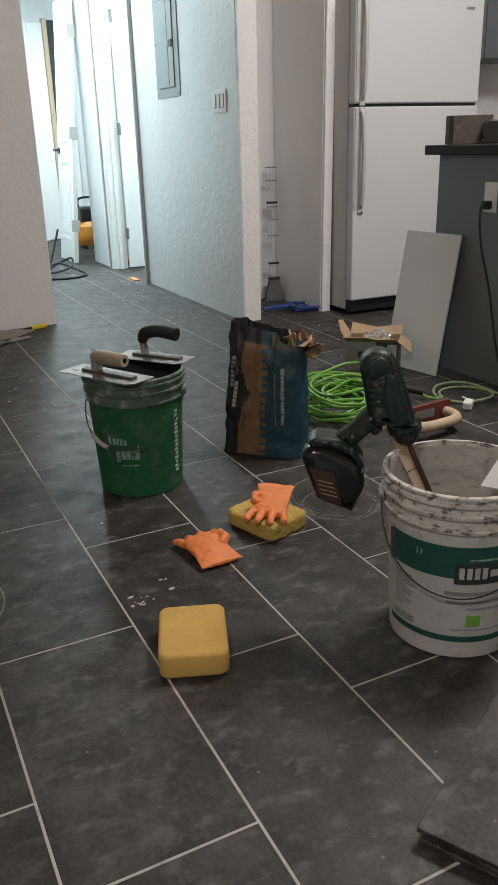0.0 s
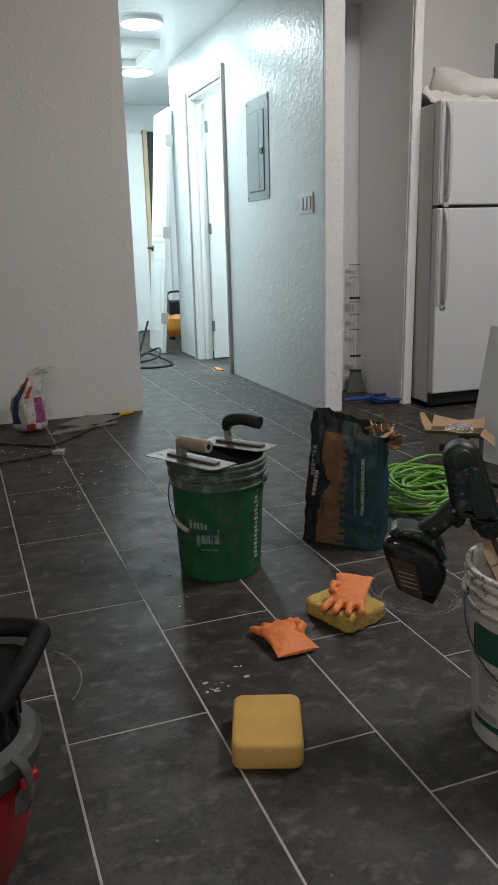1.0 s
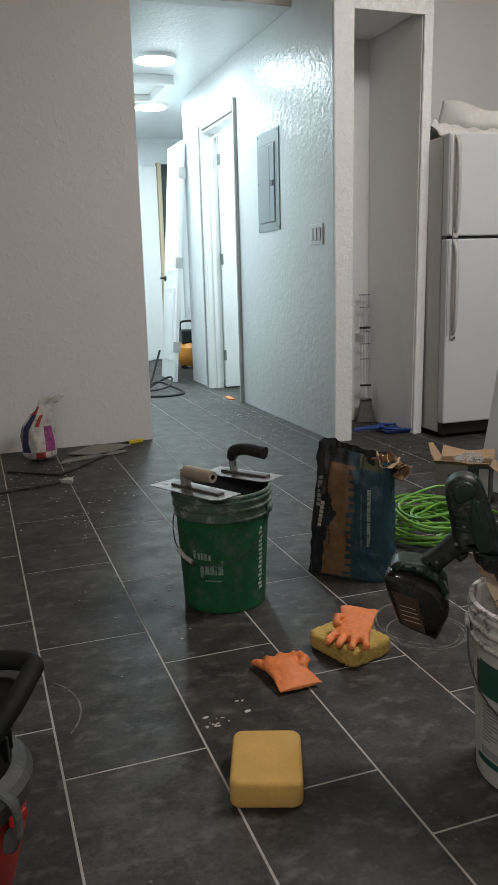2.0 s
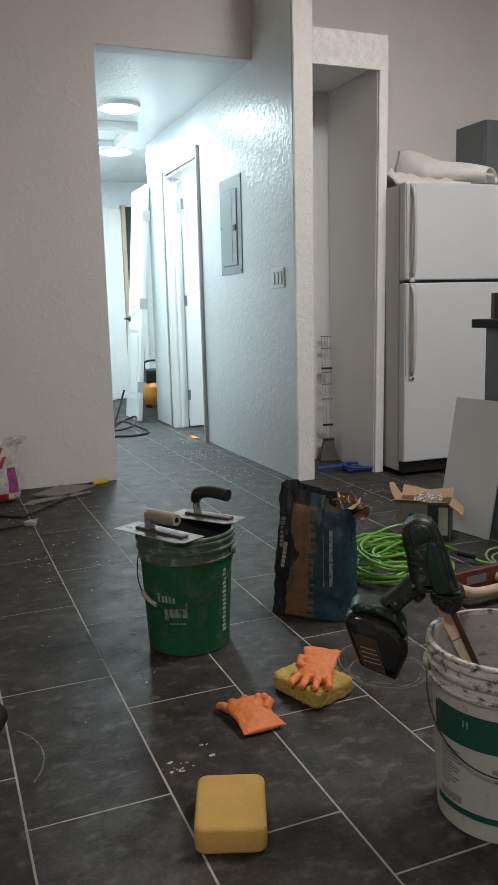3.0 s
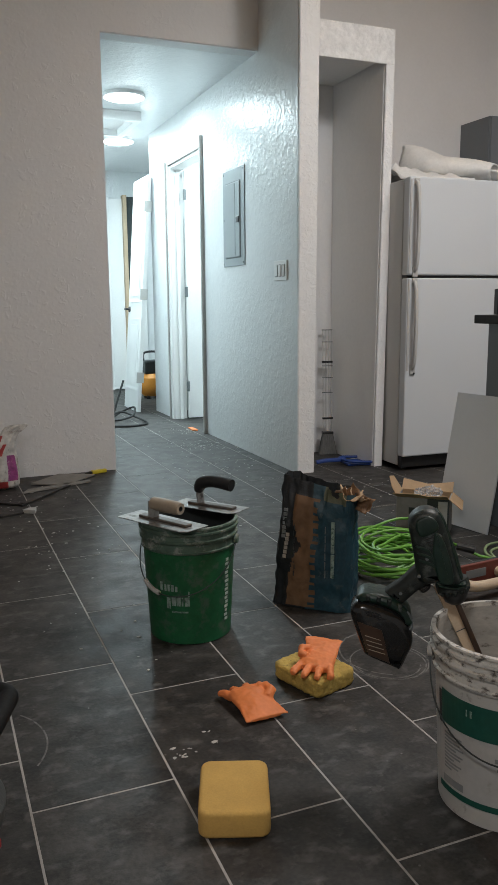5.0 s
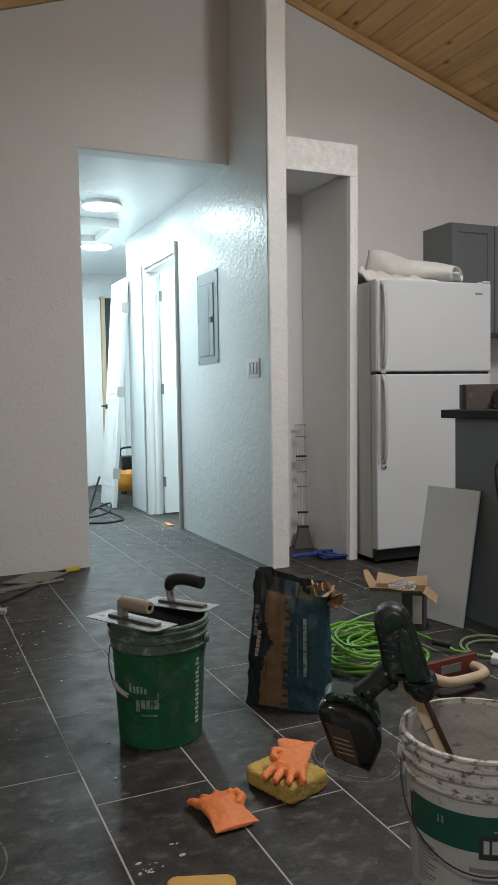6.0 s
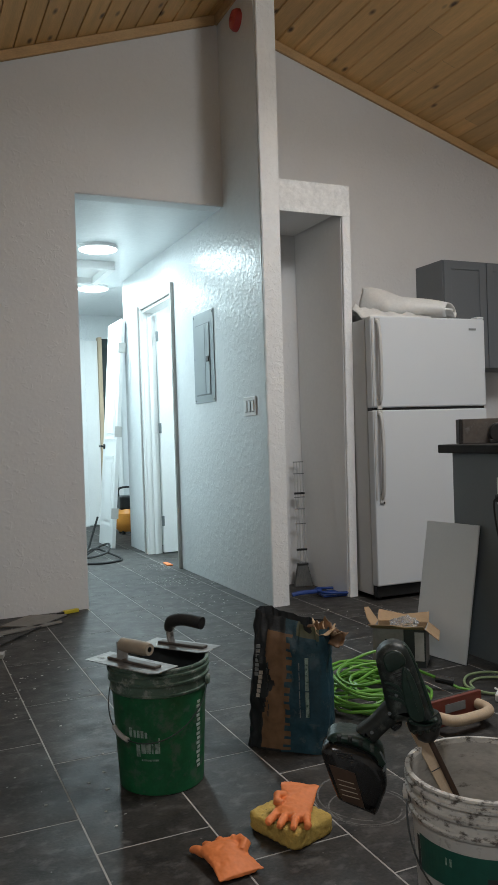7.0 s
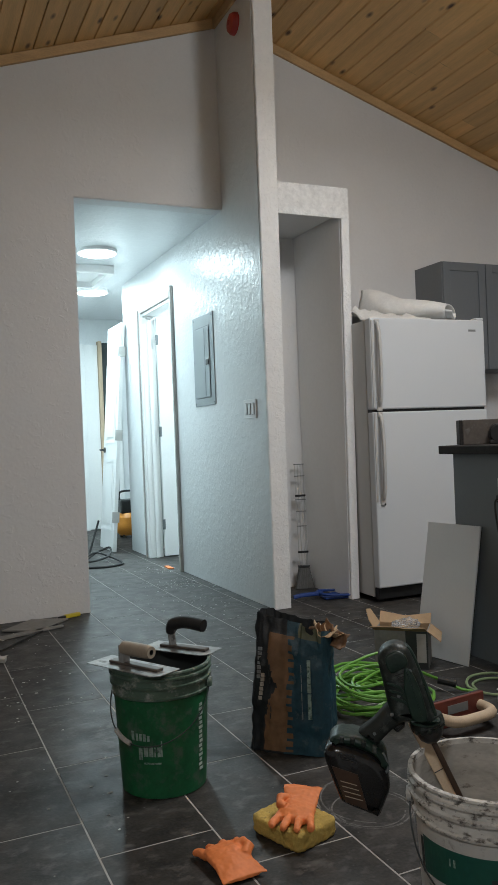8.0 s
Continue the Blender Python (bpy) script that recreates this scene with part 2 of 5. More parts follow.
M_BOXSTEEL = material("rusty_box_steel", (0.105, 0.088, 0.075), 0.55, 0.3, vary=0.25, scale=14, fine=80, bump=0.1, dirt=(0.16, 0.15, 0.14), dirt_at=0.56)
M_SPONGE = material("yellow_sponge", (0.54, 0.335, 0.092), 0.9, vary=0.14, scale=12, fine=260, bump=0.5, depth=0.003, dirt=(0.34, 0.20, 0.05), dirt_at=0.68)
M_SPONGE_OLD = material("used_sponge", (0.45, 0.31, 0.075), 0.9, vary=0.25, scale=22, fine=200, bump=0.6, depth=0.004, dirt=(0.14, 0.10, 0.03), dirt_at=0.60)
M_GLOVE = material("orange_rubber", (0.74, 0.215, 0.062), 0.6, vary=0.12, scale=16, fine=90, bump=0.15, depth=0.003, dirt=(0.60, 0.27, 0.14), dirt_at=0.62)
M_BAGBLUE = material("blue_paper", (0.014, 0.054, 0.076), 0.5, vary=0.4, scale=12, fine=70, bump=0.5, depth=0.008, dirt=(0.10, 0.125, 0.13), dirt_at=0.58)
M_BAGTAN = material("kraft_paper", (0.17, 0.092, 0.045), 0.7, vary=0.35, scale=12, fine=60, bump=0.25, depth=0.006)
M_TORN = material("pale_torn_paper", (0.42, 0.37, 0.31), 0.8, vary=0.15, scale=20, bump=0.1)
M_BAGDARK = material("dark_paper", (0.014, 0.016, 0.018), 0.5, vary=0.4, scale=12, fine=70, bump=0.5, depth=0.008, dirt=(0.10, 0.10, 0.10), dirt_at=0.60)
M_BAGOLIVE = material("olive_print", (0.10, 0.105, 0.06), 0.6, vary=0.4, scale=20, fine=60, bump=0.2)
M_CARD = material("cardboard", (0.40, 0.27, 0.155), 0.8, vary=0.12, scale=12, fine=90, bump=0.12)
M_OFFCUT = material("dusty_offcut", (0.22, 0.205, 0.185), 0.8, vary=0.2, scale=14, fine=70, bump=0.1)
M_CARDGREY = material("printed_card", (0.26, 0.25, 0.235), 0.7, vary=0.2, scale=14, fine=70, bump=0.1)
M_HOSE = material("lime_cord", (0.13, 0.33, 0.045), 0.45, vary=0.15, scale=12, bump=0.05)
M_CORDPALE = material("pale_cord", (0.22, 0.29, 0.15), 0.55, vary=0.2, scale=12, bump=0.05)
M_DRILLG = material("drill_green_black", (0.006, 0.011, 0.009), 0.5, vary=0.5, scale=26, fine=90, bump=0.5, depth=0.003, dirt=(0.070, 0.080, 0.072), dirt_at=0.535)
M_DUSTGRIP = material("dusty_rubber_grip", (0.016, 0.019, 0.017), 0.7, vary=0.5, scale=22, fine=110, bump=0.5, depth=0.003, spec=0.3, dirt=(0.055, 0.060, 0.054), dirt_at=0.52)
M_DRILLGREEN = material("drill_green", (0.005, 0.020, 0.013), 0.45, vary=0.4, scale=24, fine=90, bump=0.3, dirt=(0.06, 0.07, 0.06), dirt_at=0.62)
M_GLOSSBLK = material("gloss_black", (0.012, 0.012, 0.012), 0.18, vary=0.3, scale=12)
M_BROWNLBL = material("brown_label", (0.045, 0.024, 0.014), 0.4, vary=0.3, scale=20)
M_WOOD = material("pale_wood", (0.50, 0.38, 0.26), 0.6, vary=0.15, scale=6, fine=70, bump=0.1, stretch=(4, 4, 0.6))
M_FLOATRED = material("faded_red_plate", (0.15, 0.036, 0.024), 0.5, vary=0.2, scale=14, bump=0.1, dirt=(0.3, 0.2, 0.15), dirt_at=0.62)
M_RED = material("red_plastic", (0.36, 0.012, 0.010), 0.32, vary=0.12, scale=9, fine=70, bump=0.06, dirt=(0.28, 0.06, 0.05), dirt_at=0.68)
M_VACGREY = material("dusty_grey_plastic", (0.058, 0.062, 0.060), 0.6, vary=0.3, scale=14, fine=80, bump=0.2, dirt=(0.14, 0.14, 0.135), dirt_at=0.58)
M_PANEL = material("grey_steel_paint", (0.27, 0.30, 0.31), 0.42, 0.15, vary=0.05, scale=5, fine=90, bump=0.05)
M_PANELDARK = material("grey_steel_edge", (0.14, 0.155, 0.16), 0.5, 0.1, vary=0.1)
M_ORANGE = material("orange_tank", (0.56, 0.22, 0.03), 0.4, vary=0.12, scale=8)
M_BLUE = material("blue_plastic", (0.010, 0.042, 0.20), 0.4, vary=0.15, scale=10)
M_BRISTLE = material("grey_bristles", (0.12, 0.12, 0.115), 0.8, vary=0.4, scale=60, fine=200, bump=0.5, stretch=(4, 4, 0.4))
M_CREAM = material("cream_batting", (0.74, 0.735, 0.715), 0.8, vary=0.10, scale=9, fine=60, bump=0.4, depth=0.01)
M_CLEAR = clear_plastic("clear_bag_plastic")
M_BAGWHITE = material("white_bag_print", (0.50, 0.48, 0.45), 0.5, vary=0.25, scale=18, fine=60, bump=0.5, dirt=(0.22, 0.20, 0.18), dirt_at=0.55)
M_PINK = material("magenta_print", (0.26, 0.05, 0.18), 0.5, vary=0.4, scale=30, dirt=(0.40, 0.36, 0.36), dirt_at=0.58)
M_NAVY = material("navy_print", (0.02, 0.03, 0.09), 0.5, vary=0.4, scale=30, dirt=(0.35, 0.34, 0.33), dirt_at=0.60)
M_REDINK = material("red_print", (0.34, 0.04, 0.04), 0.5, vary=0.2, scale=20)
M_YELLOW = material("yellow_plastic", (0.60, 0.47, 0.03), 0.4, vary=0.1)
M_TILEBACK = material("pale_tile_face", (0.58, 0.605, 0.625), 0.5, vary=0.03, scale=4, fine=90, bump=0.05)
M_ALARM = material("red_alarm_plastic", (0.42, 0.045, 0.04), 0.4, vary=0.1)
M_DUST = material("plaster_crumb", (0.50, 0.49, 0.465), 0.9, vary=0.15, scale=30, bump=0.3)
M_RING = material("dried_grout", (0.15, 0.145, 0.14), 0.9, vary=0.4, scale=20, fine=90, bump=0.1, dirt=(0.06, 0.06, 0.058), dirt_at=0.50)
M_GAPSHADE = material("gap_shade", (0.05, 0.06, 0.06), 0.15, vary=0.2)
M_LED = glow("lamp_diffuser", (0.86, 0.97, 1.0), 9.0)
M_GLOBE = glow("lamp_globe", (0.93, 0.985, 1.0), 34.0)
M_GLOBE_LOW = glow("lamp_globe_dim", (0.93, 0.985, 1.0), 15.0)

# ---- mesh helpers ----


def thing(name, label, category, at=(0, 0, 0), turn=0.0, group="", kind="", rx=0.0, ry=0.0):
    ob = new(name)
    ob.empty_display_size = 0.05
    ob.matrix_world = pose(*at, rx, ry, turn)
    return tagged(ob, label, category, group, kind)


def part(name, bm, mat, parent, label="", smooth=False, m=None):
    """Links a bmesh as one mesh object under a thing or a part; its coordinates are those of the top thing."""
    me = bpy.data.meshes.new(name)
    if m is not None:
        bmesh.ops.transform(bm, matrix=m, verts=bm.verts)
    bmesh.ops.recalc_face_normals(bm, faces=bm.faces)
    if smooth:
        for f in bm.faces:
            f.smooth = True
    bm.to_mesh(me)
    bm.free()
    for mm in (mat if isinstance(mat, (list, tuple)) else [mat]):
        me.materials.append(mm)
    if smooth:
        me.set_sharp_from_angle(angle=radians(38))
    ob = new(name, me)
    if parent is not None:
        ob.parent = parent
    if label:
        ob["label"] = label
    return ob


def box(x0, x1, y0, y1, z0, z1, bevel=0.0, segs=2, bm=None):
    own = bmesh.new()
    bmesh.ops.create_cube(own, size=1, matrix=Matrix.Translation(((x0 + x1) / 2, (y0 + y1) / 2, (z0 + z1) / 2)) @ Matrix.Diagonal((x1 - x0, y1 - y0, z1 - z0, 1)))
    if bevel:
        bmesh.ops.bevel(own, geom=own.edges[:], offset=bevel, segments=segs, affect="EDGES", profile=0.5)
    if bm is None:
        return own
    join(bm, own)
    return bm


def join(bm, other, m=None):
    """Adds other to bm and frees other."""
    if m is not None:
        bmesh.ops.transform(other, matrix=m, verts=other.verts)
    vs = [bm.verts.new(v.co) for v in other.verts]
    other.verts.index_update()
    for f in other.faces:
        nf = bm.faces.new([vs[v.index] for v in f.verts])
        nf.material_index, nf.smooth = f.material_index, f.smooth
    other.free()
    return bm


def lathe(profile, steps=40, a0=0.0, a1=360.0):
    """Turns (radius, height) pairs round z."""
    bm = bmesh.new()
    full = abs(a1 - a0) >= 360
    n = steps if full else steps + 1
    rings = []
    for r, z in profile:
        rings.append([bm.verts.new((r * math.cos(radians(a0 + (a1 - a0) * i / steps)), r * math.sin(radians(a0 + (a1 - a0) * i / steps)), z)) for i in range(n)])
    for a, b in zip(rings, rings[1:]):
        for i in range(steps):
            j = (i + 1) % n
            bm.faces.new((a[i], a[j], b[j], b[i]))
    bmesh.ops.remove_doubles(bm, verts=bm.verts, dist=1e-6)
    return bm


def tube(points, radius, sides=8, radii=None, flat=1.0):
    """A round bar along a line of points, closed at both ends."""
    bm = bmesh.new()
    pts = [Vector(p) for p in points]
    rings, side = [], None
    for i, p in enumerate(pts):
        d = (pts[min(i + 1, len(pts) - 1)] - pts[max(i - 1, 0)]).normalized()
        if side is None:
            side = d.orthogonal().normalized()
        side = (side - d * side.dot(d)).normalized()
        up = d.cross(side)
        r = radii[i] if radii else radius
        rings.append([bm.verts.new(p + (side * math.cos(2 * math.pi * k / sides) + up * flat * math.sin(2 * math.pi * k / sides)) * r) for k in range(sides)])
    for a, b in zip(rings, rings[1:]):
        for k in range(sides):
            bm.faces.new((a[k], a[(k + 1) % sides], b[(k + 1) % sides], b[k]))
    bm.faces.new(rings[0][::-1])
    bm.faces.new(rings[-1])
    return bm


def prism(outline, z0, z1, bevel=0.0, segs=2):
    """An outline of (x, y) pairs raised from z0 to z1."""
    bm = bmesh.new()
    f = bm.faces.new([bm.verts.new((x, y, z0)) for x, y in outline])
    r = bmesh.ops.extrude_face_region(bm, geom=[f])
    bmesh.ops.translate(bm, vec=(0, 0, z1 - z0), verts=[e for e in r["geom"] if isinstance(e, bmesh.types.BMVert)])
    if bevel:
        bmesh.ops.bevel(bm, geom=bm.edges[:], offset=bevel, segments=segs, affect="EDGES", profile=0.5)
    return bm


def curl(points, steps=8):
    """A smooth line through the points."""
    p = [Vector(q) for q in points]
    out = []
    for i in range(len(p) - 1):
        a, b, c, d = p[max(i - 1, 0)], p[i], p[i + 1], p[min(i + 2, len(p) - 1)]
        for k in range(steps):
            t = k / steps
            out.append(0.5 * ((2 * b) + (c - a) * t + (2 * a - 5 * b + 4 * c - d) * t * t + (3 * b - a - 3 * c + d) * t ** 3))
    return out + [p[-1]]


def soften(ob, voxel, smooth=6, wobble=0.0, size=0.05):
    """Melts the joined lumps of a soft thing into one skin."""
    m = ob.modifiers.new("skin", "REMESH")
    m.mode, m.voxel_size, m.use_smooth_shade = "VOXEL", voxel, True
    s = ob.modifiers.new("smooth", "SMOOTH")
    s.iterations, s.factor = smooth, 0.5
    if wobble:
        tex = bpy.data.textures.new("folds", "CLOUDS")
        tex.noise_scale = size
        d = ob.modifiers.new("folds", "DISPLACE")
        d.texture, d.strength, d.mid_level, d.texture_coords = tex, wobble, 0.5, "LOCAL"
    return ob


def ball(x, y, z, rx, ry, rz, u=16, v=10):
    bm = bmesh.new()
    bmesh.ops.create_uvsphere(bm, u_segments=u, v_segments=v, radius=1, matrix=Matrix.Translation((x, y, z)) @ Matrix.Diagonal((rx, ry, rz, 1)))
    return bm


def on_cylinder(radius, a0, a1, z0, z1, taper=0.0, steps=12, thick=0.0006):
    """A thin label wrapped on a bucket; angles in degrees."""
    bm = bmesh.new()
    rows = []
    for r_add in (0, thick):
        for z in (z0, z1):
            rows.append([bm.verts.new(((radius + taper * z + r_add) * math.cos(radians(a0 + (a1 - a0) * i / steps)),
                                       (radius + taper * z + r_add) * math.sin(radians(a0 + (a1 - a0) * i / steps)), z)) for i in range(steps + 1)])
    lo, hi, lo2, hi2 = rows
    for i in range(steps):
        bm.faces.new((lo2[i], lo2[i + 1], hi2[i + 1], hi2[i]))
        bm.faces.new((hi[i], hi[i + 1], hi2[i + 1], hi2[i]))
        bm.faces.new((lo[i], lo[i + 1], lo2[i + 1], lo2[i]))
    for k in (0, -1):
        bm.faces.new((lo[k], lo2[k], hi2[k], hi[k]))
    return bm


def structure(name, bm, mat, label, category, smooth=False):
    return tagged(part(name, bm, mat, None, smooth=smooth), label, category, kind="structure")


# ---- setting ----
X_L, X_R, Y_B, Y_W = -2.6, 5.4, -2.6, 4.73      # main room
HX0, HX1, HZ = 1.022, 2.004, 2.556                 # hall
RIDGE_X, RIDGE_Z, S_L, S_R = 2.06, 3.842, 0.338, 0.315


def roof(x):
    return RIDGE_Z - (RIDGE_X - x) * S_L if x < RIDGE_X else RIDGE_Z - (x - RIDGE_X) * S_R


def gable(x0, x1, y0, y1, z0, mat, name, label):
    """A wall under the sloping ceiling, from x0 to x1."""
    xs = [x0] + ([RIDGE_X] if x0 < RIDGE_X < x1 else []) + [x1]
    bm = bmesh.new()
    outline = [(x0, z0), (x1, z0)] + [(x, roof(x) + 0.06) for x in reversed(xs)]
    f = bm.faces.new([bm.verts.new((x, y0, z)) for x, z in outline])
    r = bmesh.ops.extrude_face_region(bm, geom=[f])
    bmesh.ops.translate(bm, vec=(0, y1 - y0, 0), verts=[e for e in r["geom"] if isinstance(e, bmesh.types.BMVert)])
    return structure(name, bm, mat, label, "wall")


bm = bmesh.new()
outline = [(X_L, -0.05), (HX0, -0.05), (HX0, HZ), (HX1, HZ), (HX1, roof(HX1) + 0.06), (X_L, roof(X_L) + 0.06)]
face = bm.faces.new([bm.verts.new((x, Y_W, z)) for x, z in outline])
r = bmesh.ops.extrude_face_region(bm, geom=[face])
bmesh.ops.translate(bm, vec=(0, 0.12, 0), verts=[e for e in r["geom"] if isinstance(e, bmesh.types.BMVert)])
bmesh.ops.bevel(bm, geom=[e for e in bm.edges if all(abs(v.co.x - HX0) < 1e-4 or abs(v.co.z - HZ) < 1e-4 for v in e.verts) and all(abs(v.co.y - Y_W) < 1e-4 for v in e.verts)], offset=0.006, segments=2, affect="EDGES")
structure("wall_west_of_hall", bm, M_WALL, "white painted wall with a tall hallway opening", "wall")
gable(2.101, X_R, Y_W, 4.85, -0.05, M_WALL, "wall_kitchen", "white painted kitchen wall under a sloping ceiling")
structure("wall_west", box(X_L - 0.12, X_L, Y_B, 4.85, -0.05, 2.6), M_WALL, "white painted side wall", "wall")
structure("wall_east", box(X_R, X_R + 0.12, Y_B, 4.85, -0.05, 3.1), M_WALL, "white painted kitchen side wall", "wall")
gable(X_L, X_R, Y_B - 0.12, Y_B, -0.05, M_WALL, "wall_south", "white painted end wall")

# wing wall beside the hall, with the plastered post as its end
bm = box(HX1, 2.10, 4.165, 5.83, -0.05, roof(HX1) + 0.05)
structure("wall_wing", bm, M_HALL, "textured white wing wall rising to the ceiling", "wall")
def leaning_strip(x0, x1, z0, z1, lean0, lean1):
    """A plaster strip whose edges run slightly out of plumb; lean: shift of each edge at the foot."""
    bm = bmesh.new()
    f = bm.faces.new([bm.verts.new((x, 4.143, z)) for x, z in ((x0 + lean0, z0), (x1 + lean1, z0), (x1, z1), (x0, z1))])
    r = bmesh.ops.extrude_face_region(bm, geom=[f])
    bmesh.ops.translate(bm, vec=(0, 0.021, 0), verts=[e for e in r["geom"] if isinstance(e, bmesh.types.BMVert)])
    bmesh.ops.bevel(bm, geom=bm.edges[:], offset=0.003, segments=2, affect="EDGES")
    return bm


structure("trim_post", leaning_strip(2.011, 2.139, -0.05, roof(HX1) + 0.05, -0.010, -0.030), M_POST, "rough white plastered wall end", "trim")
# hall, right side: near piece, over the door, far piece
structure("wall_hall_over_door", box(HX1, 2.11, 5.83, 6.70, 2.20, HZ + 0.1), M_HALL, "textured hallway wall above a door", "wall")
structure("wall_hall_far", box(HX1, 2.11, 6.70, 7.32, -0.05, HZ + 0.1), M_HALL, "textured pale hallway wall by the far door", "wall")
structure("wall_hall_west", box(HX0 - 0.12, HX0, 4.852, 9.4, -0.05, HZ + 0.1), M_HALL, "textured pale hallway side wall", "wall")
structure("wall_hall_end", box(HX0 - 0.12, 3.6, 9.4, 9.52, -0.05, HZ + 0.1), M_HALL, "white end wall of the hallway", "wall")
structure("wall_side_room", box(2.112, 3.4, 7.20, 7.318, -0.05, HZ + 0.1), M_HALL, "white wall of the side room", "wall")
structure("wall_side_room_east", box(3.4, 3.52, 4.852, 9.4, -0.05, HZ + 0.1), M_HALL, "white end wall of the side room", "wall")
structure("ceiling_hall", box(HX0 - 0.1, HX1 - 0.001, 4.852, 9.5, HZ, HZ + 0.08), M_HALL, "low textured white hallway ceiling", "ceiling")


structure("ceiling_side_rooms", box(2.101, 3.5, 4.852, 9.5, HZ + 0.101, HZ + 0.18), M_HALL, "white side room ceiling", "ceiling")
structure("ceiling_alcove", box(HX1, 3.4, 7.322, 9.398, HZ, HZ + 0.08), M_HALL, "white ceiling at the hall end", "ceiling")


def plank_ceiling(name, side):
    """Pine boards running along y, each a shallow bevelled strip, on one slope."""
    bm = bmesh.new()
    slope = S_L if side < 0 else S_R
    reach = (RIDGE_X - X_L + 0.12) if side < 0 else (X_R + 0.12 - RIDGE_X)
    ang = math.atan(slope)
    length = reach / math.cos(ang)
    pitch, k = 0.132, 0
    rnd = random.Random(5 + side)
    while k * pitch < length:
        a, b = k * pitch + 0.0018, min(length, (k + 1) * pitch - 0.0018)
        cuts, y = [Y_B - 0.1], Y_B - 0.1 + rnd.uniform(0.6, 2.6)
        while y < Y_W + 0.05:
            cuts.append(y)
            y += rnd.uniform(1.7, 3.0)
        cuts.append(Y_W + 0.08)
        for y0, y1 in zip(cuts, cuts[1:]):
            vs = []
            for d in (a, b):
                for yy in (y0 + 0.0006, y1 - 0.0006):
                    for h, inset in ((0.024, 0.0), (0.007, 0.0), (0.0, 0.0045)):
                        dd = d + (inset if d == a else -inset)
                        vs.append(bm.verts.new((RIDGE_X + side * (dd * math.cos(ang)), yy, RIDGE_Z - dd * math.sin(ang) + h)))
            a0, a1, b0, b1 = vs[0:3], vs[3:6], vs[6:9], vs[9:12]
            bm.faces.new((a0[2], a1[2], b1[2], b0[2]))
            for lo, hi in ((1, 2), (0, 1)):
                bm.faces.new((a0[lo], a1[lo], a1[hi], a0[hi]))
                bm.faces.new((b0[lo], b1[lo], b1[hi], b0[hi]))
        k += 1
    return structure(name, bm, M_PINE, "knotty pine tongue-and-groove plank ceiling", "ceiling")


plank_ceiling("ceiling_west", -1)
plank_ceiling("ceiling_east", 1)
bm = bmesh.new()
for s, x_end in ((-1, X_L - 0.2), (1, X_R + 0.2)):
    f = [bm.verts.new((x, y, roof(x) + 0.03)) for x, y in ((RIDGE_X, Y_B - 0.2), (x_end, Y_B - 0.2), (x_end, Y_W + 0.12), (RIDGE_X, Y_W + 0.12))]
    bm.faces.new(f)
structure("ceiling_backing", bm, M_BLACK, "dark roof boarding above the planks", "ceiling")


def slope_trim(name, x0, x1, y0, y1):
    """Pine strip along the joint of wall and sloping ceiling."""
    bm = bmesh.new()
    z0, z1 = roof(x0), roof(x1)
    vs = [bm.verts.new(v) for v in ((x0, y0, z0 - 0.065), (x1, y0, z1 - 0.065), (x1, y0, z1 - 0.001), (x0, y0, z0 - 0.001),
                                    (x0, y1, z0 - 0.065), (x1, y1, z1 - 0.065), (x1, y1, z1 - 0.001), (x0, y1, z0 - 0.001))]
    for q in ((0, 1, 2, 3), (4, 5, 6, 7), (0, 1, 5, 4), (2, 3, 7, 6), (1, 2, 6, 5), (0, 3, 7, 4)):
        bm.faces.new([vs[i] for i in q])
    bmesh.ops.bevel(bm, geom=bm.edges[:], offset=0.003, segments=1, affect="EDGES")
    return structure(name, bm, M_TRIM, "pine trim strip along the ceiling edge", "trim")


slope_trim("trim_ceiling_west", X_L, HX1 - 0.022, Y_W - 0.022, Y_W - 0.001)
slope_trim("trim_ceiling_east", 2.135, X_R, Y_W - 0.022, Y_W - 0.001)
structure("trim_wing", box(HX1 - 0.020, HX1 - 0.001, 4.15, Y_W - 0.001, roof(HX1) - 0.07, roof(HX1) - 0.002, 0.003), M_TRIM, "pine trim strip on the wing wall", "trim")

# closet beside the wing wall
bm = box(2.53, 2.585, 4.165, Y_W - 0.002, -0.05, 2.575)
for v in bm.verts:
    if v.co.y < 4.2 and v.co.z > 1:
        v.co.x += 0.033      # its front edge is out of plumb, like the jamb
structure("wall_closet_side", bm, M_CLOSET, "thin white closet side wall", "wall")
structure("ceiling_closet", box(2.106, 2.529, 4.165, Y_W - 0.002, 2.40, 2.575), M_CLOSET, "closet lid panel", "ceiling")
structure("wall_closet_lining", box(2.101, 2.106, 4.166, Y_W - 0.002, -0.02, 2.399), M_CLOSET, "closet inner side in dull white", "wall")
structure("trim_closet_header", box(2.128, 2.622, 4.145, 4.164, 2.384, 2.578, 0.003), M_HEADER, "rough white plastered closet header", "trim")
structure("trim_closet_jamb", leaning_strip(2.564, 2.621, -0.02, 2.3835, -0.030, -0.030), M_POST, "rough white closet jamb", "trim")

# ---- hall door, frame and fittings ----


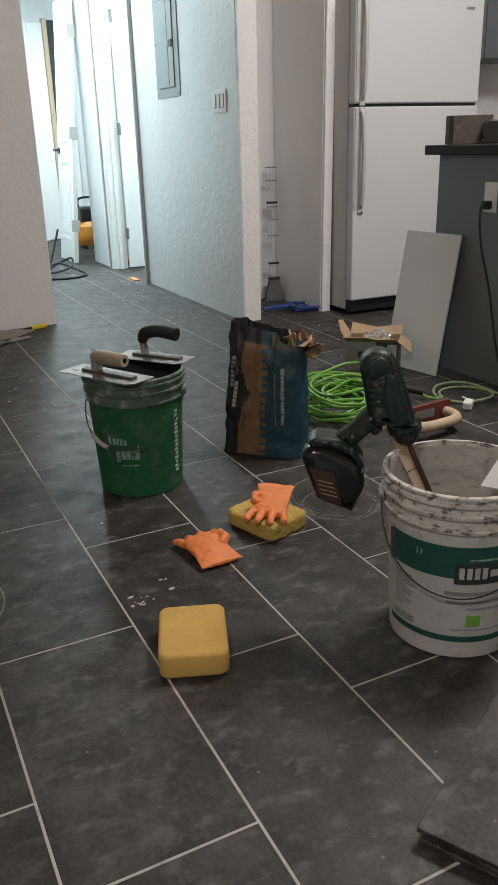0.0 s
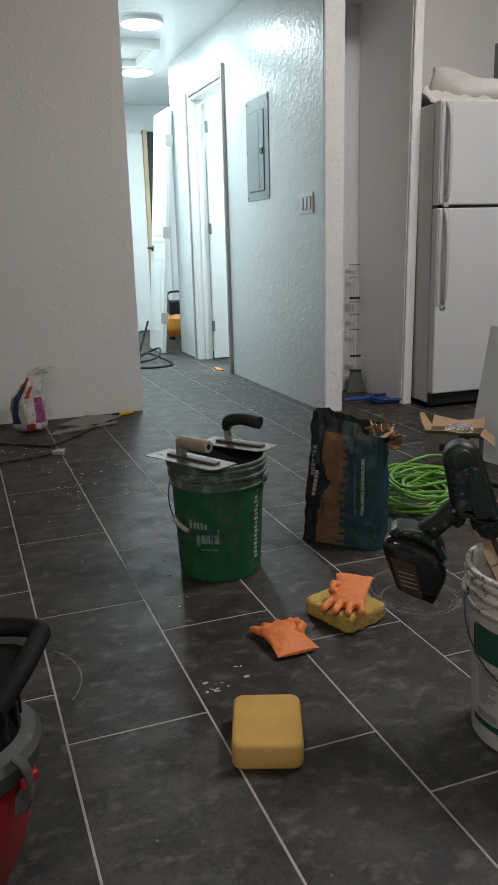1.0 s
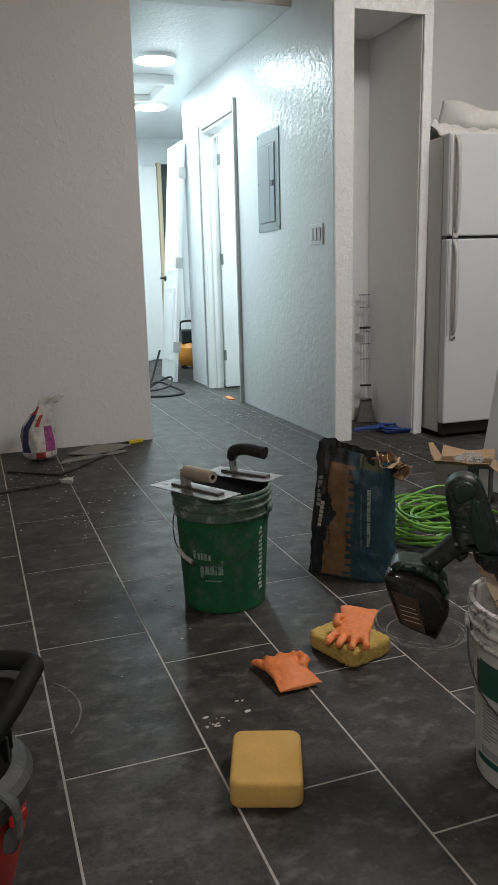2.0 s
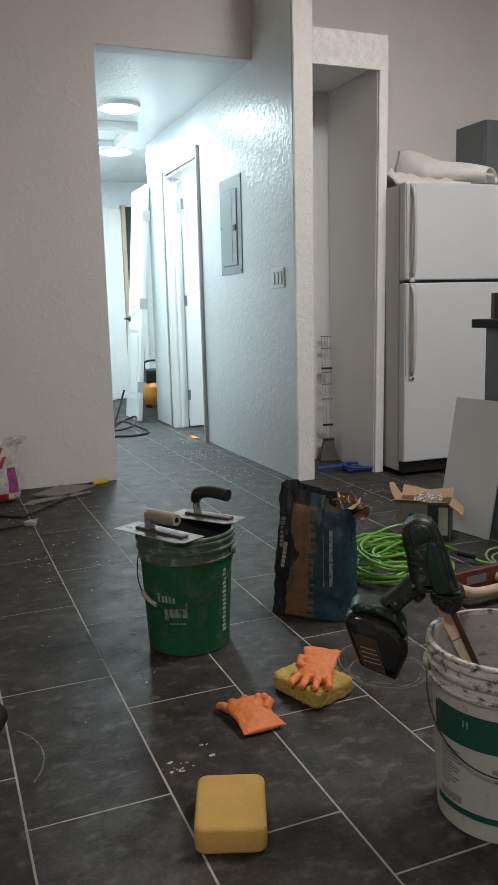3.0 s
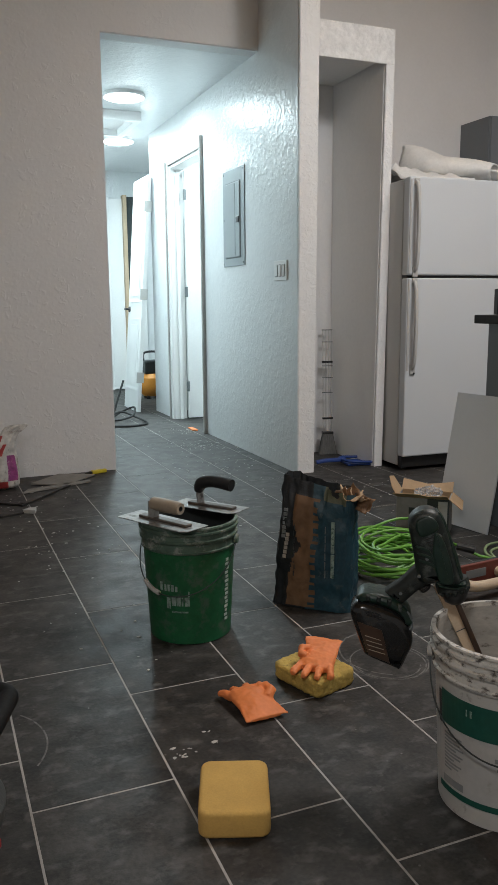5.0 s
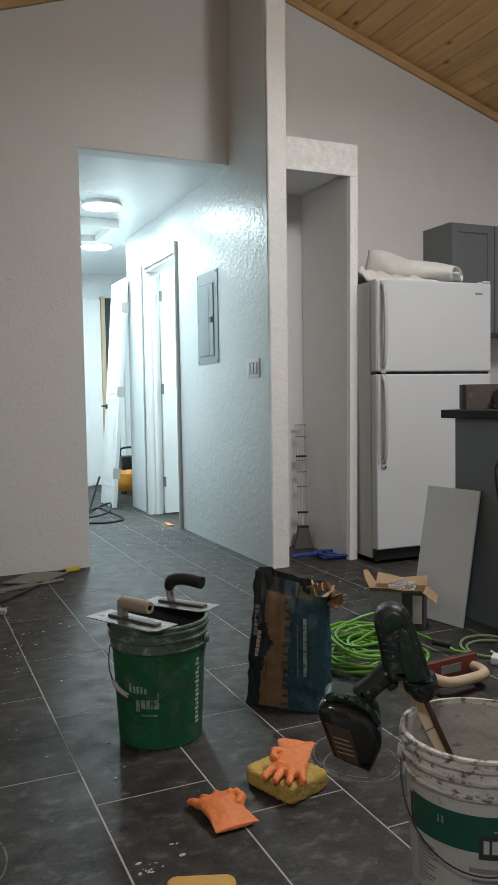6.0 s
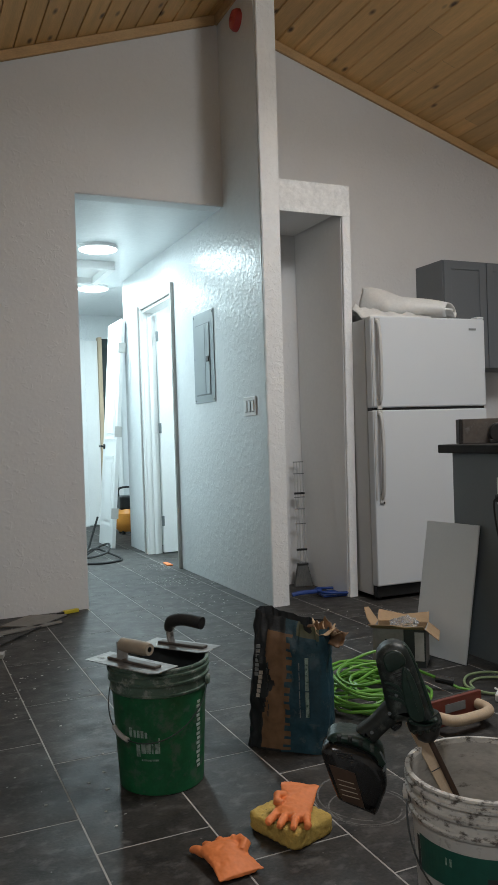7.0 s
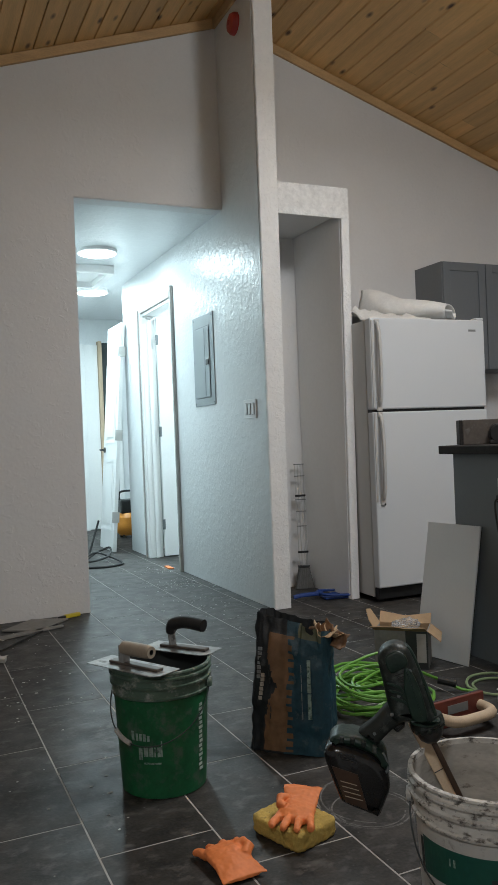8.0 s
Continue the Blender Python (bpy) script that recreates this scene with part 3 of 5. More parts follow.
def hall_door():
    fr = thing("door_1", "white door standing open in a white frame", "door", kind="structure")
    near, far, x0, x1 = 5.83, 6.70, HX1 - 0.005, 2.115
    part("jamb", box(x0, x1, far - 0.025, far, 0, 2.18, 0.003), M_WHITE, fr)
    part("jamb", box(x0, x1, near, near + 0.025, 0, 2.18, 0.003), M_WHITE, fr)
    part("jamb", box(x0, x1, near + 0.025, far - 0.025, 2.155, 2.18, 0.003), M_WHITE, fr)
    part("door_stop", box(2.045, 2.075, far - 0.04, far - 0.025, 0, 2.155, 0.002), M_WHITE, fr)
    part("casing", box(HX1 - 0.022, HX1 - 0.001, far - 0.02, far + 0.045, 0, 2.235, 0.004), M_WHITE, fr)
    part("casing", box(HX1 - 0.034, HX1 - 0.0225, far + 0.020, far + 0.045, 0, 2.215, 0.002), M_GREYWOOD, fr, "bare wooden backband strip")
    part("casing", box(HX1 - 0.022, HX1 - 0.001, near + 0.025, far - 0.021, 2.181, 2.235, 0.004), M_GREYWOOD, fr, "unpainted head casing")
    part("casing", box(HX1 - 0.028, HX1 - 0.001, near - 0.027, near - 0.002, 0, 2.265, 0.003), M_GREYWOOD, fr, "bare grey casing strip standing proud")
    leaf = part("door_leaf", box(2.12, 2.86, far - 0.065, far - 0.030, 0.012, 2.145, 0.002), M_WHITE, fr)
    for z in (0.25, 1.08, 1.90):
        part("hinge", box(2.105, 2.13, far - 0.072, far - 0.063, z, z + 0.09, 0.002), M_PANELDARK, leaf, "dark steel hinge")
    return fr


hall_door()


def panel_door():
    """A loose moulded door leaning on the hall wall, its hinge edge towards the room."""
    w, h, t = 0.52, 2.19, 0.035
    ang = math.degrees(math.asin(0.172 / h))
    d = thing("loose_door", "white moulded panel door leaning against the hallway wall", "door", (1.826, 7.237, 0.003), 0, ry=ang)
    part("leaf", box(-t, 0, 0, w, 0, h, 0.002), M_WHITE, d)

    def ring(inset, z0, z1, arch):
        """The outline of a panel with an arched head."""
        a, b = 0.075 + inset, w - 0.075 - inset
        head = [(b + (a - b) * k / 10, z1 - inset - arch + arch * math.sin(math.pi * k / 10)) for k in range(11)]
        return [(a, z0 + inset), (b, z0 + inset)] + head

    turn_up = Matrix(((0, 0, 1, 0), (1, 0, 0, 0), (0, 1, 0, 0), (0, 0, 0, 1)))
    for z0, z1, arch in ((0.20, 0.88, 0.0), (1.04, 2.06, 0.07)):
        rim, hole = ring(0, z0, z1, arch), ring(0.030, z0, z1, arch)
        bm = bmesh.new()
        lo = [[bm.verts.new((y, z, hgt)) for y, z in o] for o, hgt in ((rim, 0.0), (rim, 0.005), (hole, 0.002))]
        for a, b in zip(lo, lo[1:]):
            for k in range(len(a)):
                bm.faces.new((a[k], a[(k + 1) % len(a)], b[(k + 1) % len(a)], b[k]))
        part("moulding", bm, M_WHITE, d, m=Matrix.Translation((-t, 0, 0)) @ Matrix.Diagonal((-1, 1, 1, 1)) @ turn_up)
        part("raised_panel", prism(ring(0.055, z0, z1, arch), -0.001, 0.004, 0.0015, 1), M_WHITE, d, m=Matrix.Translation((-t, 0, 0)) @ Matrix.Diagonal((-1, 1, 1, 1)) @ turn_up)
    for z in (0.28, 1.06, 1.86):
        part("hinge", box(-t - 0.020, 0.014, -0.006, -0.001, z, z + 0.10, 0.0015), M_HANDLE, d, "pale hinge plate")
    k = part("lever_handle", tube([(-t, w - 0.06, 0.97), (-t - 0.05, w - 0.06, 0.97), (-t - 0.055, w - 0.16, 0.97)], 0.010, 8), M_BLACK, d, "black lever handle")
    part("rosette", lathe([(0, 0), (0.028, 0), (0.026, 0.012), (0, 0.012)], 16), M_BLACK, k, m=Matrix.Translation((-t, w - 0.06, 0.97)) @ pose(0, 0, 0, 0, -90, 0))
    return d


panel_door()


def electrical_panel():
    p = thing("electrical_panel", "grey steel breaker panel set in the hallway wall", "electrical panel", (HX1, 0, 0))
    y0, y1, z0, z1 = 4.968, 5.372, 1.277, 1.926
    part("cover", box(-0.006, -0.0005, y0, y1, z0, z1, 0.002), M_PANEL, p)
    dr = part("door", box(-0.012, -0.0072, y0 + 0.075, y1 - 0.055, z0 + 0.06, z1 - 0.09, 0.003), M_PANEL, p)
    part("door_seam", box(-0.0071, -0.0062, y0 + 0.068, y1 - 0.048, z0 + 0.053, z1 - 0.083), M_PANELDARK, p)
    part("centre_groove", box(-0.0131, -0.0122, y0 + 0.155, y0 + 0.163, z0 + 0.07, z1 - 0.10), M_PANELDARK, dr)
    part("latch", box(-0.019, -0.0122, y0 + 0.085, y0 + 0.13, 1.565, 1.605, 0.003), M_BLACK, dr, "black latch")
    for y, z in ((y0 + 0.02, z0 + 0.02), (y1 - 0.02, z0 + 0.02), (y0 + 0.02, z1 - 0.02), (y1 - 0.02, z1 - 0.02), (y1 - 0.02, 1.60)):
        part("screw", lathe([(0, 0), (0.006, 0), (0.005, 0.003), (0, 0.003)], 10), M_PANELDARK, p, m=Matrix.Translation((-0.006, y, z)) @ pose(0, 0, 0, 0, -90, 0))


electrical_panel()


def switch_plate():
    s = thing("light_switch", "white three-gang rocker switch plate", "light switch", (HX1, 4.390, 1.216))
    part("plate", box(-0.008, -0.0005, -0.094, 0.094, -0.060, 0.060, 0.003), M_WHITE, s)
    for y in (-0.052, 0, 0.052):
        r = part("rocker", box(-0.013, -0.0085, y - 0.016, y + 0.016, -0.034, 0.034, 0.002), M_WHITE, s)
        part("rocker_gap", box(-0.0088, -0.0081, y - 0.0185, y + 0.0185, -0.0365, 0.0365), M_INKGREY, r)
    return s


switch_plate()


def flush_light(x, y, z, mat, label, group):
    f = thing("ceiling_light", label, "ceiling light", (x, y, z), group=group)
    part("rim", lathe([(0.152, 0), (0.155, -0.006), (0.152, -0.026), (0.146, -0.028), (0.146, -0.004)], 48), M_WHITE, f, smooth=True)
    part("diffuser", lathe([(0.146, -0.010), (0.145, -0.030), (0.125, -0.0375), (0.07, -0.040), (0, -0.041)], 48), mat, f, smooth=True)
    return f


flush_light(1.46, 6.00, HZ, M_LED, "round flush white ceiling light, lit", "hall lights")
flush_light(1.78, 7.60, HZ, M_LED, "round flush white ceiling light, lit", "hall lights")
flush_light(2.75, 5.95, HZ + 0.10, M_LED, "round flush ceiling light in the side room, lit", "hall lights")
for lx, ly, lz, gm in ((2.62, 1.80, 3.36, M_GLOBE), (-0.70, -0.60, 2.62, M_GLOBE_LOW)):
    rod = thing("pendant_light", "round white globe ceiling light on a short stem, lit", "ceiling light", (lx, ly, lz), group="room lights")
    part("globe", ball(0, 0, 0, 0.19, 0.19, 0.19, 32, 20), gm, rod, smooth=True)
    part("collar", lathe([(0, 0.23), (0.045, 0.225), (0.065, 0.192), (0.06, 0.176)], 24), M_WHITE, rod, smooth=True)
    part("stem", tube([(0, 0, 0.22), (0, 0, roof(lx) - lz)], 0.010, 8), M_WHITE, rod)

hatch = thing("attic_hatch", "white framed attic hatch in the hallway ceiling", "hatch", (0, -0.29, HZ), kind="structure")
part("hatch_panel", box(1.22, 1.66, 6.84, 7.40, -0.02, -0.001, 0.002), M_WHITE, hatch)
for a in ((1.16, 1.72, 6.78, 6.84), (1.16, 1.72, 7.40, 7.46), (1.16, 1.22, 6.84, 7.40), (1.66, 1.72, 6.84, 7.40)):
    part("hatch_frame", box(*a, -0.075, -0.001, 0.003), M_WHITE, hatch)

alarm = thing("fire_alarm", "round red alarm sounder high on the white wing wall", "alarm", (HX1, 4.395, 3.625), ry=-90)
part("body", lathe([(0, 0.045), (0.03, 0.045), (0.055, 0.036), (0.066, 0.018), (0.068, 0.0), (0, 0)], 32), M_ALARM, alarm, smooth=True)
part("button", lathe([(0, 0.052), (0.014, 0.050), (0.016, 0.0445), (0, 0.044)], 16), M_REDINK, alarm)

# far end of the hall
fd = thing("door_2", "white far door ajar in a pale wooden frame", "door", kind="structure")
part("frame_post", box(2.00, 2.05, 9.33, 9.398, 0, 2.25, 0.003), M_WHITE, fd)
part("frame_post", box(2.215, 2.26, 9.30, 9.398, 0, 2.28, 0.003), M_WOOD, fd, "bare wooden frame post")
# solid dark sheet whose colour stands in for shade in the ajar gap
part("dark_gap", box(2.262, 2.42, 9.37, 9.396, 0, 2.27, 0.002), M_GAPSHADE, fd)
part("leaf", box(2.052, 2.213, 9.345, 9.395, 0.01, 2.24, 0.003), M_WHITE, fd)
part("frame_post", box(2.42, 2.48, 9.33, 9.398, 0, 2.28, 0.003), M_WHITE, fd)

comp = thing("air_compressor", "orange air compressor tank with a black motor on the hall floor", "compressor", (2.25, 8.35, 0))
part("tank", lathe([(0, 0), (0.10, 0.0), (0.145, 0.05), (0.15, 0.12), (0.145, 0.20), (0.10, 0.245), (0, 0.25)], 28), M_ORANGE, comp, smooth=True, m=Matrix.Translation((0, 0, 0.03)))
part("motor", box(-0.10, 0.10, -0.09, 0.09, 0.27, 0.42, 0.02, 3), M_BLACK, comp)
part("handle", tube(curl([(-0.09, 0, 0.40), (-0.08, 0, 0.50), (0.08, 0, 0.50), (0.09, 0, 0.40)], 6), 0.012, 8), M_BLACK, comp)
for a in (45, 135, 225, 315):
    part("foot", lathe([(0, 0), (0.02, 0), (0.018, 0.06), (0, 0.06)], 10), M_RUBBER, comp, m=Matrix.Translation((0.09 * math.cos(radians(a)), 0.09 * math.sin(radians(a)), 0)))


def loose_cord(name, points, radius, mat, label, category="cord"):
    ob = part(name, tube(curl(points, 10), radius, 8), mat, None, smooth=True)
    return tagged(ob, label, category)


loose_cord("air_hose", [(1.61, 6.99, 0.34), (1.55, 6.95, 0.19), (1.49, 6.90, 0.05), (1.46, 6.85, 0.02), (1.56, 6.88, 0.07), (1.66, 6.82, 0.11), (1.62, 6.72, 0.05), (1.48, 6.70, 0.02), (1.40, 6.74, 0.03), (1.53, 6.80, 0.08),
                        (1.64, 6.72, 0.04), (1.70, 6.56, 0.012), (1.66, 6.44, 0.01), (1.52, 6.38, 0.01), (1.38, 6.42, 0.01), (1.20, 6.45, 0.01)], 0.0095, M_RUBBER, "black rubber air hose coiled on the hall floor", "hose")
tagged(part("orange_scrap", prism([(1.93, 5.98), (1.975, 5.96), (1.975, 6.10), (1.94, 6.12)], 0.001, 0.012, 0.003), M_GLOVE, None), "small orange scrap on the hall floor", "scrap")

# ---- refrigerator ----


def refrigerator():
    W, H, D = 0.850, 1.732, 0.62
    f = thing("refrigerator", "white top-freezer refrigerator with two doors", "refrigerator", (2.602, 3.925, 0), -1.6)
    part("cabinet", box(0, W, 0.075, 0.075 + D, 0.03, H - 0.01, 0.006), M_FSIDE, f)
    part("base_grille", box(0.01, W - 0.01, 0.03, 0.075, 0.02, 0.088, 0.004), M_BLACK, f, "black kick grille")
    up = part("freezer_door", box(0, W, 0, 0.066, 1.176, H, 0.010, 3), M_FRIDGE, f)
    lo = part("fridge_door", box(0, W, 0, 0.066, 0.092, 1.160, 0.010, 3), M_FRIDGE, f)
    part("gasket", box(0.012, W - 0.012, 0.060, 0.078, 0.10, H - 0.012), M_HANDLE, f)
    part("door_gap", box(0.006, W - 0.006, 0.02, 0.07, 1.157, 1.179), M_BLACK, f)
    for door, z0, z1 in ((up, 1.195, 1.705), (lo, 0.625, 1.145)):
        pts = curl([(0.044, 0.004, z0), (0.042, -0.030, z0 + 0.05), (0.038, -0.046, (z0 + z1) / 2), (0.042, -0.030, z1 - 0.05), (0.044, 0.004, z1)], 8)
        part("handle", tube(pts, 0.016, 10, flat=0.75), M_HANDLE, door, "grey-white bowed handle", smooth=True)
        part("handle_foot", box(0.028, 0.062, -0.012, 0.002, z0 - 0.03, z0 + 0.03, 0.004), M_HANDLE, door)
        part("handle_foot", box(0.028, 0.062, -0.012, 0.002, z1 - 0.02, z1 + 0.015, 0.004), M_HANDLE, door)
        part("edge_strip", box(0.005, 0.018, -0.0045, 0.001, z0 - 0.01, z1 + 0.01, 0.002), M_HANDLE, door)
    part("screw", lathe([(0, 0), (0.007, 0), (0, 0.003)], 10), M_BLACK, lo, m=pose(0.053, -0.012, 0.60, 90))
    part("badge", box(W - 0.125, W - 0.070, -0.0022, 0.001, H - 0.075, H - 0.062), M_INKGREY, up, "small grey maker's badge")
    part("hinge_cap", box(W - 0.06, W - 0.004, 0.0, 0.06, H, H + 0.014, 0.005), M_FRIDGE, f)
    for x in (0.06, W - 0.06):
        part("foot", lathe([(0, 0), (0.022, 0), (0.02, 0.03), (0, 0.03)], 12), M_BLACK, f, m=Matrix.Translation((x, 0.10, 0)))
        part("foot", lathe([(0, 0), (0.022, 0), (0.02, 0.03), (0, 0.03)], 12), M_BLACK, f, m=Matrix.Translation((x, 0.66, 0)))
    return f


refrigerator()

def batting_roll():
    """A soft sheet rolled loosely, its open end showing, with a tail spread under it."""
    bm = bmesh.new()
    a, b = Vector((2.88, 4.44, 1.737)), Vector((3.260, 3.99, 1.737))
    axis = (b - a).normalized()
    side = Vector((axis.y, -axis.x, 0))
    nu, nv = 30, 44
    rows = []
    for i in range(nu + 1):
        u = i / nu
        c = a.lerp(b, u)
        r0 = 0.136 - 0.020 * u + 0.006 * math.sin(u * 9)
        squash = 0.86 - 0.40 * u
        row = []
        for j in range(nv + 1):
            v = j / nv
            ang = radians(-80 + 430 * v)
            r = r0 * (1.0 - 0.22 * v) + 0.020 * noise.noise(Vector((u * 4, v * 6, 3.0)))
            slip = 0.05 * (v - 0.4) * (1 if u > 0.8 else 0.4)
            p = c + axis * (slip + 0.02 * noise.noise(Vector((v * 5, u * 2, 9)))) + side * (r * (1.15 - 0.80 * (1 - u) ** 3) * math.cos(ang)) + Vector((0, 0, r0 * squash + 0.045 * (1 - u) + r * squash * math.sin(ang)))
            p.z = max(p.z, 1.745 + 0.004 * math.sin(v * 40))
            row.append(bm.verts.new(p))
        rows.append(row)
    for i in range(nu):
        for j in range(nv):
            bm.faces.new((rows[i][j], rows[i + 1][j], rows[i + 1][j + 1], rows[i][j + 1]))
    g = thing("batting_roll", "crumpled cream batting roll lying on the refrigerator", "padding roll")
    roll = part("rolled_sheet", bm, M_CREAM, g, smooth=True)
    sol = roll.modifiers.new("thick", "SOLIDIFY")
    sol.thickness = 0.010
    bm = bmesh.new()
    rows = []
    for i in range(17):
        rows.append([bm.verts.new((2.650 + 0.026 * i + 0.012 * math.sin(j * 0.9), 4.07 + 0.044 * j - 0.008 * i * (1 if j < 6 else 0.3), 1.743 + (0.070 * (1 - i / 16) * max(0, math.sin(j * 0.42 + 0.2)) * min(1, (i + 2) / 4) + 0.024) * min(1, j / 3) * (1 + noise.noise(Vector((i * 0.5, j * 0.6, 2)))))) for j in range(12)])
    for i in range(16):
        for j in range(11):
            bm.faces.new((rows[i][j], rows[i + 1][j], rows[i + 1][j + 1], rows[i][j + 1]))
    tail = part("loose_tail", bm, M_CREAM, g, smooth=True)
    sol = tail.modifiers.new("thick", "SOLIDIFY")
    sol.thickness = 0.008


batting_roll()

# ---- kitchen side ----


def wall_cabinet():
    c = thing("wall_cabinet", "grey shaker wall cabinet above the kitchen counter", "cabinet", (3.536, 4.40, 1.462))
    part("body", box(0, 0.76, 0.02, 0.328, 0, 0.77, 0.002), M_GREYCAB, c)
    for x0, x1 in ((0.004, 0.376), (0.384, 0.756)):
        d = part("door", box(x0, x1, 0.008, 0.0195, 0.004, 0.766, 0.001), M_GREYCAB, c)
        for a in ((x0, x0 + 0.06, 0.004, 0.766), (x1 - 0.06, x1, 0.004, 0.766), (x0 + 0.06, x1 - 0.06, 0.004, 0.064), (x0 + 0.06, x1 - 0.06, 0.706, 0.766)):
            part("rail", box(a[0], a[1], 0.0, 0.0085, a[2], a[3], 0.0015), M_GREYCAB, d)
    return c


wall_cabinet()


def peninsula():
    p = thing("peninsula_cabinet", "dark grey painted peninsula cabinet back", "cabinet", (2.338, 2.86, 0))
    part("side_panel", box(0, 0.018, -1.9, 0.0, 0.0, 0.921, 0.002), M_GREYCAB, p)
    part("end_panel", box(0.019, 0.62, -0.018, 0.0, 0.0, 0.921, 0.002), M_GREYCAB, p)
    part("carcass", box(0.019, 0.60, -1.88, -0.019, 0.08, 0.920), M_GREYCAB, p)
    part("plinth", box(0.03, 0.56, -1.86, -0.03, 0.0, 0.08), M_BLACK, p)
    return p


peninsula()
tagged(part("countertop", box(2.298, 2.99, 0.86, 2.915, 0.922, 0.961, 0.004), M_COUNTER, None), "dark laminate countertop on the peninsula", "countertop")

o = thing("wall_outlet", "white power outlet on the grey peninsula with a black plug", "outlet", (2.338, 2.525, 0.76))
part("plate", box(-0.006, -0.0005, -0.036, 0.036, -0.058, 0.058, 0.002), M_WHITE, o)
pl = part("plug", box(-0.038, -0.0065, -0.016, 0.016, -0.045, -0.012, 0.005), M_BLACK, o, "black plug")
part("cable", tube(curl([(-0.036, 0, -0.028), (-0.06, -0.005, -0.05), (-0.055, -0.02, -0.18), (-0.03, -0.06, -0.36), (-0.02, -0.12, -0.60), (-0.03, -0.2, -0.745)], 8), 0.0045, 8), M_BLACK, pl)

blk = thing("metal_box", "open grey metal box lying on the countertop", "box", (2.475, 2.845, 0.9615), -32)
part("wall", box(-0.09, -0.075, -0.06, 0.06, 0, 0.115, 0.002), M_COUNTER, blk, "dark side")
part("wall", box(-0.074, 0.09, -0.06, -0.05, 0, 0.115, 0.002), M_BOXSTEEL, blk)
part("wall", box(-0.074, 0.09, 0.05, 0.06, 0, 0.115, 0.002), M_BOXSTEEL, blk)
part("base", box(-0.074, 0.09, -0.049, 0.049, 0, 0.01, 0.002), M_BOXSTEEL, blk)
jar = thing("tape_measure", "black rounded tape measure on the countertop", "tape measure", (2.500, 2.728, 0.9615), -32)
part("case", lathe([(0, 0), (0.040, 0), (0.047, 0.008), (0.047, 0.042), (0.04, 0.05), (0, 0.05)], 28), M_BLACK, jar, smooth=True, m=Matrix.Translation((0, 0.025, 0.048)) @ pose(0, 0, 0, 90))
part("foot", box(-0.045, 0.045, -0.024, 0.024, 0.0, 0.02, 0.004), M_BLACK, jar)

lt = thing("leaning_tile", "pale large tile leaning against the grey peninsula", "tile", (2.204, 2.646, 0.003), 9.3, ry=10.9)
part("slab", box(0, 0.009, 0, 0.31, 0, 0.61, 0.001), M_TILEBACK, lt)
part("dark_edge", box(0.0092, 0.016, 0.001, 0.309, 0.001, 0.609, 0.001), M_NEARBLACK, lt, "dark underside")

# ---- closet contents ----
br = thing("broom", "grey broom head with a slotted frame leaning in the closet corner", "broom", (2.462, 4.63, 0), -12, rx=-3)
part("bristles", prism([(-0.065, 0), (0.065, 0), (0.034, 0.145), (-0.034, 0.145)], -0.02, 0.02, 0.003), M_BRISTLE, br, m=pose(0, 0, 0, 90))
part("cap", box(-0.037, 0.037, -0.022, 0.022, 0.140, 0.158, 0.004), M_BLACK, br)
for x in (-0.030, -0.010, 0.010, 0.030):
    part("rod", tube([(x, 0, 0.155), (x, 0, 0.845)], 0.0026, 8), M_HANDLE, br)
for z, h, mm in ((0.240, 0.014, M_BLACK), (0.622, 0.014, M_BLACK), (0.76, 0.006, M_PANELDARK), (0.840, 0.006, M_PANELDARK), (0.42, 0.006, M_PANELDARK), (0.52, 0.006, M_PANELDARK), (0.60, 0.006, M_PANELDARK)):
    part("clamp", box(-0.036, 0.036, -0.008, 0.008, z, z + h, 0.002), mm, br)
dp = thing("dustpan", "blue plastic dustpan lying on the closet floor", "dustpan", (2.375, 4.285, 0.003), -8)
part("pan", prism([(0.02, -0.07), (0.20, -0.09), (0.20, 0.09), (0.02, 0.07)], 0, 0.012, 0.004), M_BLUE, dp)
part("rim", tube(curl([(0.20, -0.09, 0.02), (0.03, -0.07, 0.03), (0.02, 0.07, 0.03), (0.20, 0.09, 0.02)], 6), 0.009, 8), M_BLUE, dp)
part("handle", tube([(0.03, 0, 0.03), (-0.12, -0.01, 0.03), (-0.17, -0.01, 0.022)], 0.015, 10, flat=0.7), M_BLUE, dp)

# ---- buckets ----


def pail_profile(h, r0, r1):
    """Outer wall with a foot ring, stiffening ribs under the rim, then down inside."""
    def r(z):
        return r0 + (r1 - r0) * z / h
    out = [(0, 0.004), (r0 - 0.010, 0.004), (r0 - 0.006, 0.0), (r0 - 0.001, 0.003), (r(h * 0.775), h * 0.775)]
    rib = [(0.785, 0.006), (0.800, 0.007), (0.805, 0.002), (0.865, 0.002), (0.872, 0.009), (0.890, 0.010), (0.896, 0.003), (0.935, 0.003), (0.942, 0.010), (0.958, 0.010), (0.963, 0.003), (0.978, 0.004), (0.986, 0.008), (0.998, 0.007), (1.0, 0.003)]
    out += [(r(h * k) + a, h * k) for k, a in rib]
    return out, r


